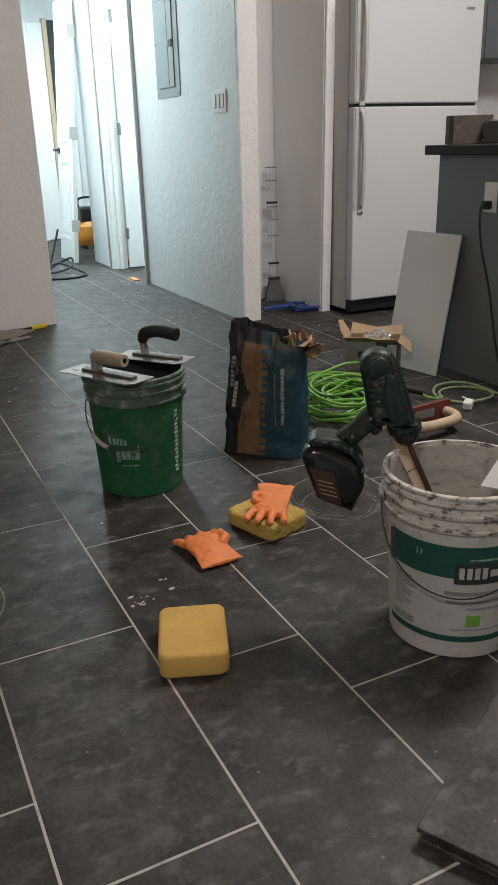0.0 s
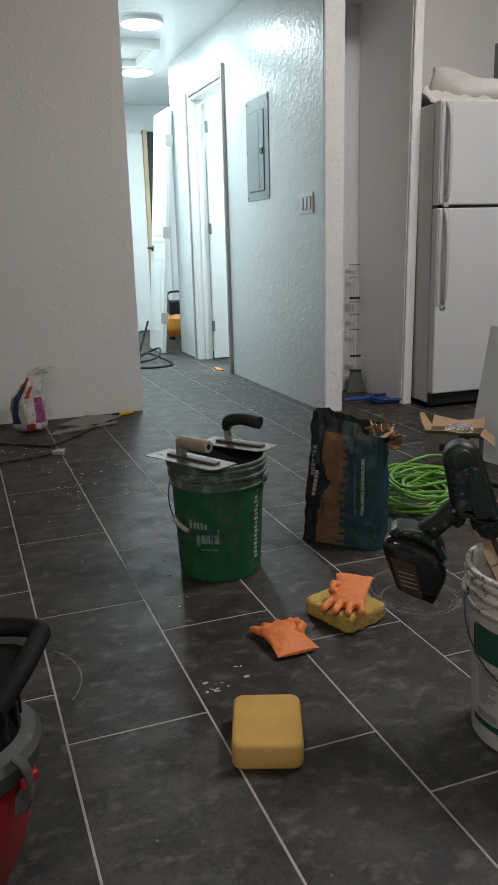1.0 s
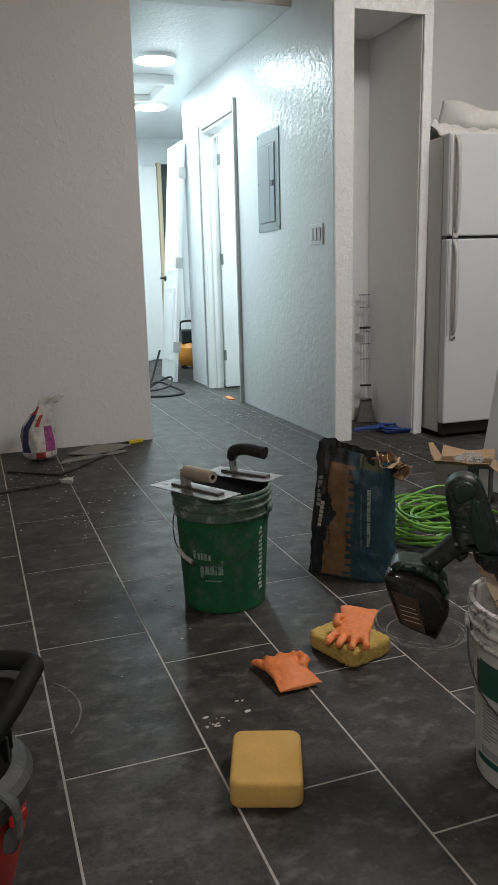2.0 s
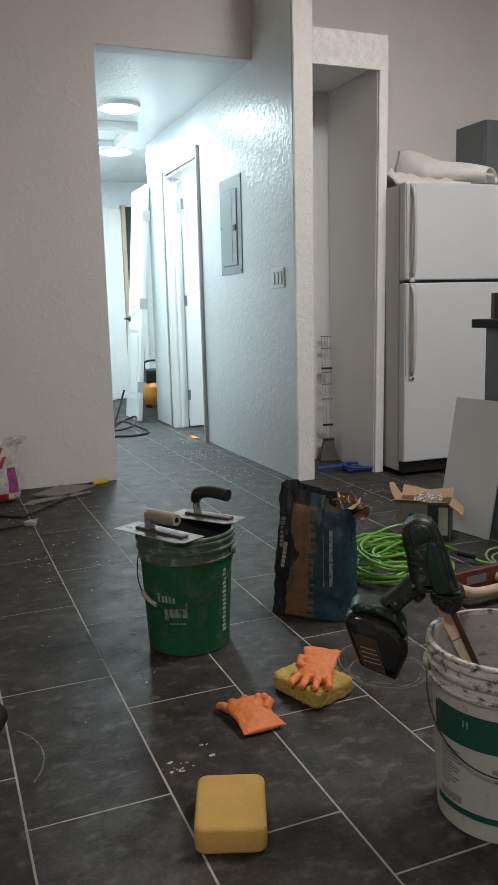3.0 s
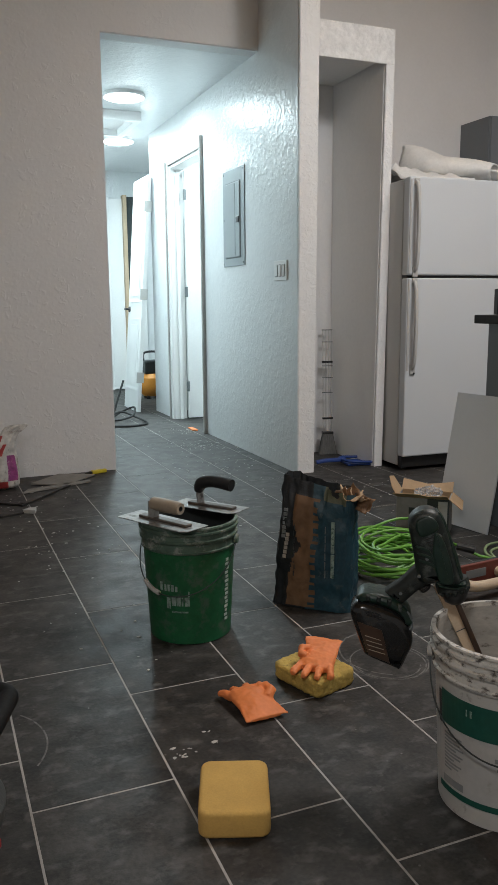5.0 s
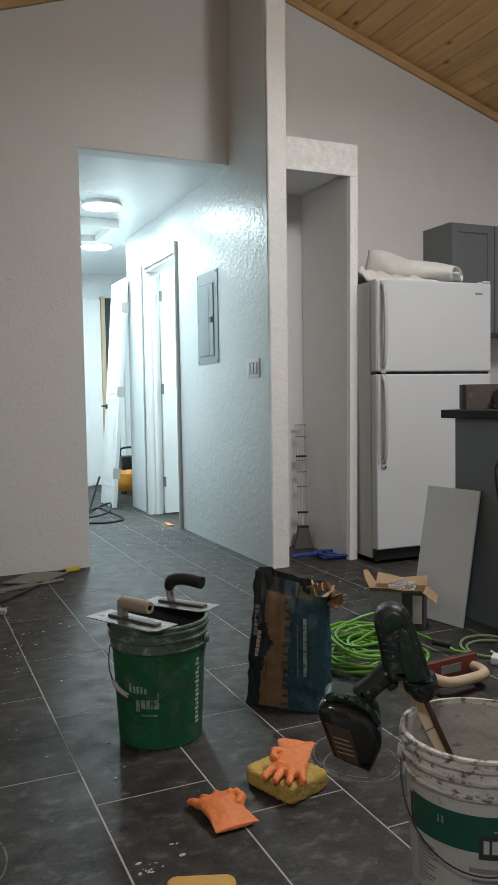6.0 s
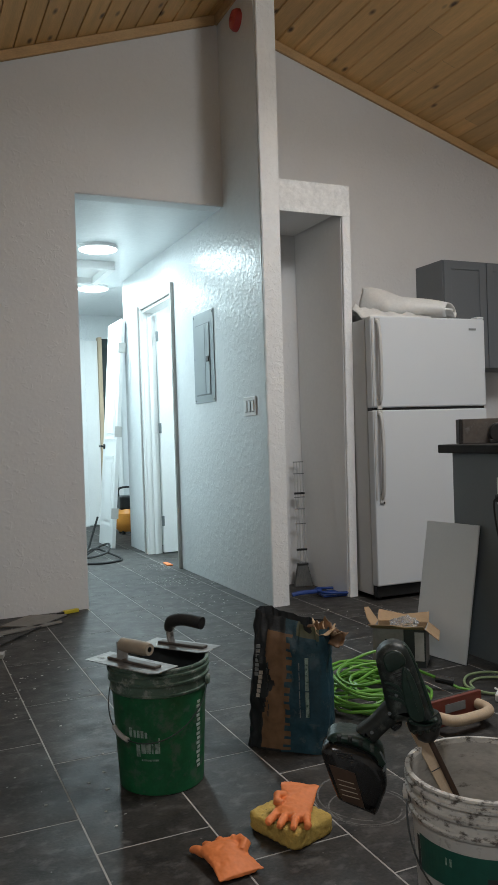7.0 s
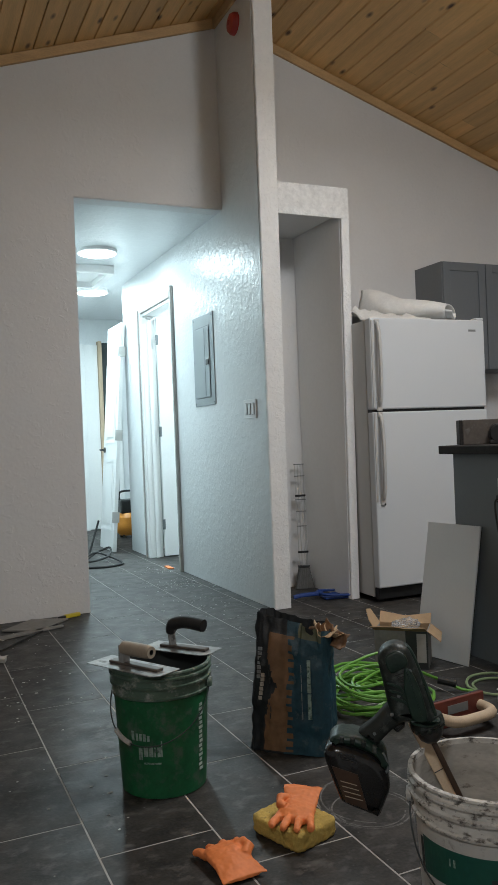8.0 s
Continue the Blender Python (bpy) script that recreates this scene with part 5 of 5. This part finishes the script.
# ---- mortar bag ----


def mortar_bag():
    u = Vector((0.73, -0.68, 0)).normalized()
    d = thing("mortar_bag", "open dark blue and brown paper mortar bag standing upright", "bag", (1.147, 2.238, 0), math.degrees(math.atan2(u.y, u.x)))
    w, t, h = 0.143, 0.062, 0.428
    bm = bmesh.new()
    nx, nz = 40, 48
    grid = []
    ringpts = []
    for k in range(4 * nx):
        s = k / nx
        side = int(s)
        f = s - side
        ringpts.append([(-1 + 2 * f, -1), (1, -1 + 2 * f), (1 - 2 * f, 1), (-1, 1 - 2 * f)][side])
    for j in range(nz + 1):
        z = h * j / nz
        row = []
        bulge = 1 + 0.10 * math.sin(math.pi * min(1, z / h * 1.1)) - 0.05 * (z / h)
        for k, (a, b) in enumerate(ringpts):
            round_off = 1 - 0.14 * (abs(a) * abs(b)) ** 3
            wob = 0.008 * noise.noise(Vector((a * 2, b * 2 + 5, z * 9))) + 0.006 * noise.noise(Vector((a * 5, b * 5, z * 26)))
            pinch = 1 - 0.35 * max(0, (z / h - 0.80) / 0.20) * (1 if a < 0.3 else 0.2)
            x = a * w * round_off + wob + z / h * (0.020 - 0.022 * a)
            y = b * t * bulge * pinch * round_off + wob
            zz = z + (0.026 * (-a) * (z / h) ** 3) + (0.012 * noise.noise(Vector((a * 3, b * 3, 2))) if j == nz else 0)
            row.append(bm.verts.new((x, y, max(0.002, zz))))
        grid.append(row)
    for j in range(nz):
        for k in range(4 * nx):
            k2 = (k + 1) % (4 * nx)
            f = bm.faces.new((grid[j][k], grid[j][k2], grid[j + 1][k2], grid[j + 1][k]))
            a = (ringpts[k][0] + ringpts[k2][0]) / 2
            front = k < nx
            zc = (j + 0.5) / nz
            fold = -0.66 + 0.30 * max(0, 1 - abs(zc - 0.52) / 0.26)      # dark fold biting into the brown panel
            tooth = 0.10 if (zc * 15) % 1 < 0.5 else -0.03
            if front and fold < a < tooth and 0.02 < zc < 0.89:
                f.material_index = 1
            elif front and a > 0.20 and zc > 0.90:
                f.material_index = 3
            elif front and a > -0.10:
                f.material_index = 0
            elif front and a > 0.55 and zc < 0.10:
                f.material_index = 3
            else:
                f.material_index = 2 if not (nx <= k < 2 * nx) else 0
    bm.faces.new(grid[0][::-1])
    # folded rim inside the mouth
    inner = [bm.verts.new((v.co.x * 0.93, v.co.y * 0.85, v.co.z - 0.05)) for v in grid[-1]]
    for k in range(4 * nx):
        k2 = (k + 1) % (4 * nx)
        bm.faces.new((grid[-1][k], grid[-1][k2], inner[k2], inner[k])).material_index = 2
    bm.faces.new(inner).material_index = 2
    part("sack", bm, [M_BAGBLUE, M_BAGTAN, M_BAGDARK, M_BAGOLIVE], d, smooth=True)
    def skin(z):
        return -t * (1 + 0.10 * math.sin(math.pi * min(1, z / h * 1.1)) - 0.05 * (z / h))
    # upright words shown as plain pale bars
    for z, n in ((0.312, 0.104), (0.203, 0.080)):
        for step in range(4):
            zz = z - n * step / 4
            part("print_bar", box(0.073, 0.084, skin(zz) - 0.0042, skin(zz) + 0.006, zz - n / 4, zz), M_PALEINK, d)
    for k in range(7):
        z = 0.345 - k * 0.0150
        part("print_bar", box(-0.122 + 0.085 * z, -0.109 + 0.085 * z, skin(z) + 0.003, skin(z) + 0.013, z - 0.011, z, 0.0004, 1), M_INKGREY, d)
    for k in range(6):
        z = 0.262 - k * 0.0150
        part("print_bar", box(-0.106 + 0.085 * z - 0.001 * k, -0.094 + 0.085 * z - 0.001 * k, skin(z) - 0.001, skin(z) + 0.010, z - 0.012, z, 0.0004, 1), M_TORN, d)
    for k in range(6):
        z = 0.12 + k * 0.03
        part("small_print", box(0.052, 0.0540, skin(z) - 0.0032, skin(z) + 0.006, z, z + 0.026, 0.0004, 1), M_INKGREY, d)
    for k in range(8):
        z = 0.115 + k * 0.023
        part("brown_print", box(-0.058 + 0.003 * (k % 2), -0.055 + 0.003 * (k % 2), skin(z) - 0.0032, skin(z) + 0.006, z, z + 0.018, 0.0004, 1), M_NEARBLACK, d)
    # torn paper at the open corner
    rnd = random.Random(12)
    for k in range(7):
        bm = bmesh.new()
        m = pose(0.138 + rnd.uniform(-0.045, 0.030), rnd.uniform(-0.05, 0.02), 0.388 + rnd.uniform(-0.055, 0.030), rnd.uniform(-70, 70), rnd.uniform(-40, 90), rnd.uniform(0, 360))
        n, size, bend = 9, rnd.uniform(0.026, 0.040), rnd.uniform(10, 26)
        grid2 = []
        for i in range(n):
            row = []
            for j in range(n):
                x, y = (i / (n - 1) - 0.5) * 2 * size, (j / (n - 1) - 0.5) * 1.9 * size
                edge = 1 + 0.22 * noise.noise(Vector((i * 0.7, j * 0.7, k * 3.1)))
                z = bend * x * x + 0.016 * noise.noise(Vector((x * 45, y * 45, k)))
                row.append(bm.verts.new(m @ Vector((x * edge, y * edge, z))))
            grid2.append(row)
        for i in range(n - 1):
            for j in range(n - 1):
                bm.faces.new((grid2[i][j], grid2[i + 1][j], grid2[i + 1][j + 1], grid2[i][j + 1])).smooth = True
        torn = part("torn_flap", bm, (M_BAGTAN, M_CARD, M_BAGTAN, M_TORN)[k % 4], d, "torn paper flap at the bag mouth")
        sol = torn.modifiers.new("thick", "SOLIDIFY")
        sol.thickness = 0.0016
    return d


mortar_bag()

# ---- green cord coil, box, float ----


def cord_coil():
    rnd = random.Random(8)
    pts = []
    turns, n = 15, 22
    for i in range(turns * n):
        a = 2 * math.pi * i / n
        layer = i / n
        wr = 0.5 + 0.5 * math.sin(layer * 2.3 + 0.7 * math.sin(a))
        rx = 0.115 + 0.085 * wr + 0.012 * math.sin(3 * a + layer)
        ry = 0.085 + 0.075 * wr + 0.012 * math.cos(2 * a + layer * 1.7)
        cx, cy = 0.045 * math.sin(layer * 1.9), 0.04 * math.cos(layer * 2.7)
        z = 0.008 + 0.0060 * layer + 0.012 * math.sin(2 * a + layer * 3.1)
        pts.append((1.625 + cx + rx * math.cos(a) + 0.35 * ry * math.sin(a), 2.50 + cy + ry * 1.35 * math.sin(a), max(0.008, z)))
    pts += [(1.90, 2.46, 0.05), (1.97, 2.40, 0.012), (2.02, 2.33, 0.008)]
    ob = part("extension_cord", tube(pts, 0.0060, 7), M_HOSE, None, smooth=True)
    return tagged(ob, "lime green extension cord coiled in a heap on the floor", "cord")


cord_coil()
tagged(part("cord_end", tube([(1.905, 2.46, 0.045), (1.955, 2.41, 0.035)], 0.016, 12), M_BLACK, None), "black cord end lying by the green coil", "plug")
loose_cord("pale_cord", [(2.02, 2.36, 0.007), (2.06, 2.44, 0.007), (2.14, 2.47, 0.007), (2.22, 2.42, 0.008), (2.24, 2.33, 0.007), (2.16, 2.26, 0.016), (2.05, 2.29, 0.008), (2.01, 2.40, 0.012), (2.10, 2.50, 0.016), (2.22, 2.47, 0.016), (2.25, 2.30, 0.007), (2.20, 2.10, 0.007), (2.22, 1.9, 0.007)],
           0.0055, M_CORDPALE, "pale green power cord looping on the floor")
pg = thing("cord_plug", "white plug end of a cord on the floor", "plug", (2.035, 2.235, 0.0), 40)
part("body", box(-0.03, 0.03, -0.018, 0.018, 0.001, 0.034, 0.008, 3), M_WHITE, pg)
part("tail", tube([(0.028, 0, 0.016), (0.06, 0.0, 0.012), (0.12, 0.04, 0.006)], 0.0045, 8), M_WHITE, pg)


def carton():
    c = thing("cardboard_box", "small torn open cardboard box with plastic inside", "box", (2.005, 2.835, 0), -42)
    w, t, h = 0.115, 0.075, 0.165
    part("front", box(-w, 0.02, -t, -t + 0.004, 0, h), M_CARDGREY, c, "grey printed side")
    part("front", box(0.0205, w, -t, -t + 0.004, 0, h), M_NEARBLACK, c, "black printed side")
    part("back", box(-w, w, t - 0.004, t, 0, h), M_CARD, c)
    part("side", box(-w, -w + 0.004, -t + 0.0045, t - 0.0045, 0, h), M_CARDGREY, c)
    part("side", box(w - 0.004, w, -t + 0.0045, t - 0.0045, 0, h), M_CARDGREY, c)
    part("bottom", box(-w + 0.005, w - 0.005, -t + 0.005, t - 0.005, 0.001, 0.006), M_CARD, c)
    part("print_patch", box(0.068, 0.108, -t - 0.0012, -t - 0.0002, 0.03, h - 0.01), M_LABELWHITE, c)
    part("print_patch", box(-0.06, -0.03, -t - 0.0012, -t - 0.0002, 0.09, 0.12), M_NEARBLACK, c)
    for name, m, pts in (("flap", pose(0, -t, h, -28, 0, 0), [(-w, 0), (w, 0), (w * 0.95, -0.055), (0.03, -0.035), (-0.02, -0.06), (-w * 1.1, -0.05)]),
                         ("flap", pose(-w, 0, h, 0, 60, 0), [(0, -t), (0, t), (-0.075, t * 0.7), (-0.09, -t * 0.2), (-0.05, -t * 0.9)]),
                         ("flap", pose(w, 0, h, 0, 38, 0), [(0, -t), (0, t), (0.06, t), (0.07, -t)]),
                         ("flap", pose(0, t, h, 38, 0, 0), [(-w, 0), (w, 0), (w, 0.06), (0.0, 0.04), (-w, 0.065)])):
        part(name, prism(pts, 0, 0.003), M_CARD, c, "torn flap", m=m)
    bm = bmesh.new()
    rnd = random.Random(4)
    bmesh.ops.create_icosphere(bm, subdivisions=3, radius=0.06)
    for v in bm.verts:
        v.co += v.co.normalized() * rnd.uniform(-0.014, 0.016)
    tagged(part("plastic_wrap", bm, M_CLEAR, None, m=pose(2.02, 2.83, 0.165) @ Matrix.Diagonal((1.2, 0.8, 0.6, 1))), "crumpled clear plastic wrap in the torn box", "plastic wrap")
    return c


carton()


def rubber_float():
    f = thing("grout_float", "grout float with a faded red plate and pale handle", "float", (1.745, 2.085, 0), 6)
    part("plate", box(-0.125, 0.125, 0.045, 0.060, 0.0, 0.095, 0.003), M_FLOATRED, f, "faded red plate")
    part("pad", box(-0.125, 0.125, 0.0605, 0.072, 0.0, 0.095, 0.002), M_NEARBLACK, f)
    pts = curl([(0.105, 0.046, 0.05), (0.10, 0.0, 0.05), (0.075, -0.032, 0.048), (0.0, -0.036, 0.046), (-0.075, -0.032, 0.048), (-0.10, 0.0, 0.05), (-0.105, 0.046, 0.05)], 6)
    part("handle", tube(pts, 0.019, 12), M_WOOD, f, "pale wooden handle", smooth=True)
    part("label_patch", box(-0.05, 0.045, 0.0435, 0.0452, 0.045, 0.075), M_INKGREY, f)
    return f


rubber_float()

# ---- shop vacuum ----


def vacuum():
    v = thing("shop_vacuum", "red shop vacuum with a black head and grey rim", "vacuum", (-0.097, 1.10, 0), 0)
    part("tank", lathe([(0, 0.02), (0.045, 0.02), (0.062, 0.04), (0.092, 0.11), (0.114, 0.19), (0.122, 0.262), (0, 0.262)], 48), M_RED, v, "red tank", smooth=True)
    part("rim", lathe([(0.095, 0.250), (0.121, 0.250), (0.129, 0.258), (0.132, 0.284), (0.124, 0.296), (0.104, 0.302), (0.094, 0.308)], 48), M_VACGREY, v, "dusty grey rim", smooth=True)
    part("head", lathe([(0.104, 0.292), (0.103, 0.310), (0.094, 0.345), (0.084, 0.380), (0.066, 0.405), (0.04, 0.415), (0, 0.418)], 48), M_MATTE, v, "black motor head", smooth=True)
    for a in range(-120, 61, 20):
        part("head_rib", box(0.090, 0.106, -0.004, 0.004, 0.312, 0.352, 0.002), M_BLACK, v, m=pose(0, 0, 0, 0, 0, a))
    facing = pose(0, 0, 0, 0, 0, -44)
    la = part("latch", tube(curl([(0.122, 0.0, 0.292), (0.138, 0.0, 0.282), (0.142, 0.0, 0.256), (0.134, 0.0, 0.234), (0.120, 0.0, 0.226)], 6), 0.007, 10, flat=3.4), M_VACGREY, v, "grey latch", smooth=True, m=facing)
    part("latch_insert", box(0.138, 0.1485, -0.015, 0.015, 0.256, 0.272, 0.003), M_RED, la, "red latch insert", m=facing)
    sp = part("carry_handle", tube(curl([(-0.06, 0.125, 0.400), (0.05, 0.112, 0.408), (0.118, 0.084, 0.412), (0.147, 0.056, 0.412), (0.138, 0.022, 0.410), (0.110, -0.040, 0.402), (0.066, -0.098, 0.378)], 8), 0.016, 12), M_MATTE, v, "black carry handle", smooth=True)
    part("handle_web", prism([(-0.05, 0.112), (0.05, 0.098), (0.110, 0.074), (0.130, 0.048), (0.096, -0.030), (0.056, -0.080)], 0.372, 0.392, 0.006), M_MATTE, sp)
    for a in (30, 150, 270):
        part("caster", ball(0.048 * math.cos(radians(a)), 0.048 * math.sin(radians(a)), 0.016, 0.016, 0.012, 0.016, 12, 8), M_BLACK, v)
    return v


vacuum()

# ---- tile stack and cut pieces ----
for k, (dx, rot) in enumerate(((0.0, 28.6), (0.006, 27.4), (-0.004, 28.9))):
    st = tagged(part("spare_tile", box(0, 0.605, -0.302, 0, 0.0005 + 0.0105 * k, 0.0100 + 0.0105 * k, 0.0012, 1), M_TILE, None), "spare dark porcelain tile in a low stack", "tile", group="stacked tiles")
    st.matrix_world = pose(0.600 + dx, 0.690 - dx, 0, 0, 0, rot)

for pts, z, lab in (([(0.47, 4.50), (0.66, 4.38), (0.86, 4.60), (0.66, 4.70)], 0.003, "cut grey tile piece lying by the wall"),
                    ([(0.40, 4.28), (0.80, 4.42), (0.80, 4.46), (0.44, 4.36)], 0.003, "narrow cut tile strip by the wall"),
                    ([(0.12, 4.22), (0.37, 4.02), (0.385, 4.04), (0.14, 4.25)], 0.002, "thin dark tile offcut"),
                    ([(0.05, 3.78), (0.36, 3.86), (0.355, 3.88), (0.04, 3.80)], 0.002, "thin dark tile offcut"),
                    ([(0.37, 4.01), (0.78, 4.50), (0.77, 4.52), (0.355, 4.03)], 0.002, "thin dark tile offcut")):
    tagged(part("tile_offcut", prism(pts, z, z + 0.009, 0.001, 1), M_TILE if "thin" in lab else M_OFFCUT, None), lab, "tile")
uk = thing("utility_knife", "yellow and black utility knife by the wall", "knife", (0.90, 4.66, 0.002), 18)
part("body", box(-0.055, 0.045, -0.014, 0.014, 0, 0.022, 0.005), M_YELLOW, uk)
part("nose", prism([(-0.10, -0.008), (-0.055, -0.014), (-0.055, 0.014), (-0.10, 0.0)], 0.002, 0.018, 0.001), M_BLACK, uk)
tagged(part("plaster_scrap", prism([(0.355, 3.87), (0.41, 3.83), (0.425, 3.89), (0.39, 3.90)], 0.001, 0.022, 0.003), M_LABELWHITE, None), "white plaster scrap on the tiles", "scrap")


def grout_bag():
    g = thing("grout_bag", "crumpled white printed grout bag leaning at the wall", "bag", (0.315, 4.46, 0), 0)
    bm = bmesh.new()
    rows = []
    prof = ((0.0, 0.085, 0.06, 0.0), (0.05, 0.098, 0.068, 0.0), (0.12, 0.100, 0.066, -0.005), (0.20, 0.085, 0.055, 0.0), (0.26, 0.055, 0.035, 0.018), (0.31, 0.040, 0.022, 0.045), (0.345, 0.062, 0.014, 0.085), (0.365, 0.050, 0.010, 0.115))
    for z, a, b, sx in prof:
        rows.append([bm.verts.new((sx + a * math.cos(2 * math.pi * k / 20) + 0.030 * noise.noise(Vector((k * 0.45, z * 14, 1))), b * math.sin(2 * math.pi * k / 20) + 0.030 * noise.noise(Vector((k * 0.45, z * 14, 7))), z + 0.002)) for k in range(20)])
    for j, (r0, r1) in enumerate(zip(rows, rows[1:])):
        for k in range(20):
            f = bm.faces.new((r0[k], r0[(k + 1) % 20], r1[(k + 1) % 20], r1[k]))
            if k in (11, 12) and j in (1, 2, 3):
                f.material_index = 1
            elif k in (16, 17) and j in (1, 2):
                f.material_index = 2
            elif (k in (14, 15) and j == 0) or (k in (10, 11, 12) and j == 4) or (k == 14 and j == 3):
                f.material_index = 3
            elif k in (9, 10) and j in (1, 2):
                f.material_index = 4
    bm.faces.new(rows[0][::-1])
    bm.faces.new(rows[-1])
    sack = part("sack", bm, [M_BAGWHITE, M_NAVY, M_PINK, M_REDINK, M_INKGREY], g, smooth=True)
    soft = sack.modifiers.new("round", "SUBSURF")
    soft.levels = soft.render_levels = 2
    tex = bpy.data.textures.new("creases", "CLOUDS")
    tex.noise_scale = 0.04
    crease = sack.modifiers.new("creases", "DISPLACE")
    crease.texture, crease.strength, crease.mid_level, crease.texture_coords = tex, 0.022, 0.5, "LOCAL"
    return g


grout_bag()

# dried ring marks left by wet buckets
for cx, cy, rr, a0, a1 in ((1.135, 1.752, 0.108, 0, 360), (1.139, 1.757, 0.115, 150, 400), (1.130, 1.748, 0.094, 170, 330), (1.180, 1.810, 0.150, 60, 240), (1.175, 1.800, 0.160, 20, 215), (-0.03, 1.73, 0.20, -35, 40)):
    rm = part("dried_ring", lathe([(rr - 0.0022, 0.0003), (rr - 0.001, 0.0007), (rr + 0.001, 0.0007), (rr + 0.0022, 0.0003)], 60, a0, a1), M_RING, None, m=Matrix.Translation((cx, cy, 0)))
    tagged(rm, "thin dried grout ring on the floor tiles", "stain")

# plaster crumbs scattered on the tiles
bm = bmesh.new()
rnd = random.Random(21)
spots = [(0.451, 1.537, 0.028, 12), (0.532, 1.603, 0.010, 3), (0.535, 1.553, 0.012, 4), (0.5, 3.2, 0.5, 40), (1.78, 5.3, 0.30, 110), (1.6, 4.6, 0.5, 80), (1.85, 6.0, 0.2, 50), (1.75, 3.4, 0.5, 60), (2.3, 3.5, 0.4, 40), (0.5, 2.2, 0.4, 16), (0.35, 4.1, 0.35, 60), (0.25, 3.6, 0.4, 26), (1.2, 1.2, 0.3, 8)]
for cx, cy, sp, n in spots:
    for _ in range(n):
        s = rnd.uniform(0.0015, 0.005)
        own = bmesh.new()
        bmesh.ops.create_icosphere(own, subdivisions=1, radius=s)
        for v in own.verts:
            v.co *= rnd.uniform(0.7, 1.3)
        join(bm, own, Matrix.Translation((cx + rnd.gauss(0, sp * 0.5), cy + rnd.gauss(0, sp * 0.5), s * 0.25)) @ Matrix.Diagonal((rnd.uniform(0.8, 2), 1, 0.4, 1)))
tagged(part("plaster_crumbs", bm, M_DUST, None), "scattered white plaster crumbs on the tiles", "debris", kind="stuff")

# ---- floor: grout bed and tiles ----
TX, TY, TX0, TY0, GAP = 0.3048, 0.6096, 0.405, 1.247, 0.0042
floor = tagged(part("floor", box(X_L - 0.1, X_R + 0.1, Y_B - 0.1, 9.5, -0.06, -0.0007), M_GROUT, None), "dark slate-look plank tile floor with pale grout", "floor", kind="structure")


def tile_mesh(lx, ly):
    """One bevelled tile, its top at z = 0."""
    bm = bmesh.new()
    a, b, c = lx / 2, ly / 2, 0.0011
    rings = [[bm.verts.new((sx * (a - i), sy * (b - i), z)) for sx, sy in ((-1, -1), (1, -1), (1, 1), (-1, 1))] for i, z in ((0, -0.008), (0, -0.0011), (c, 0))]
    for r0, r1 in zip(rings, rings[1:]):
        for k in range(4):
            bm.faces.new((r0[k], r0[(k + 1) % 4], r1[(k + 1) % 4], r1[k]))
    bm.faces.new(rings[-1])
    return bm


shared, rest = None, bmesh.new()
count = 0
for k in range(-11, 17):
    for m in range(-16, 24):
        cx = TX0 + TX * (k + 0.5)
        cy = TY0 - 0.2032 * k + TY * (m + 0.5)
        low, high = max(cy - TY / 2, Y_B), min(cy + TY / 2, 9.4)
        if not (X_L - 0.02 < cx < X_R + 0.02) or high - low < 0.03:
            continue
        near = -0.6 < cx < 2.5 and 0.4 < cy < 7.0 or (2.5 <= cx < 3.2 and 3.0 < cy < 4.7)
        if near and count < 300:
            if shared is None:
                ob = part("floor_tile", tile_mesh(TX - GAP, TY - GAP), M_TILE, floor)
                shared = ob.data
            else:
                ob = new("floor_tile", shared)
                ob.parent = floor
            ob.location = (cx, cy, 0)
            count += 1
        else:
            join(rest, tile_mesh(TX - GAP, high - low - GAP), Matrix.Translation((cx, (low + high) / 2, 0)))
tagged(part("floor_tiles_far", rest, M_TILE, floor), kind="stuff")
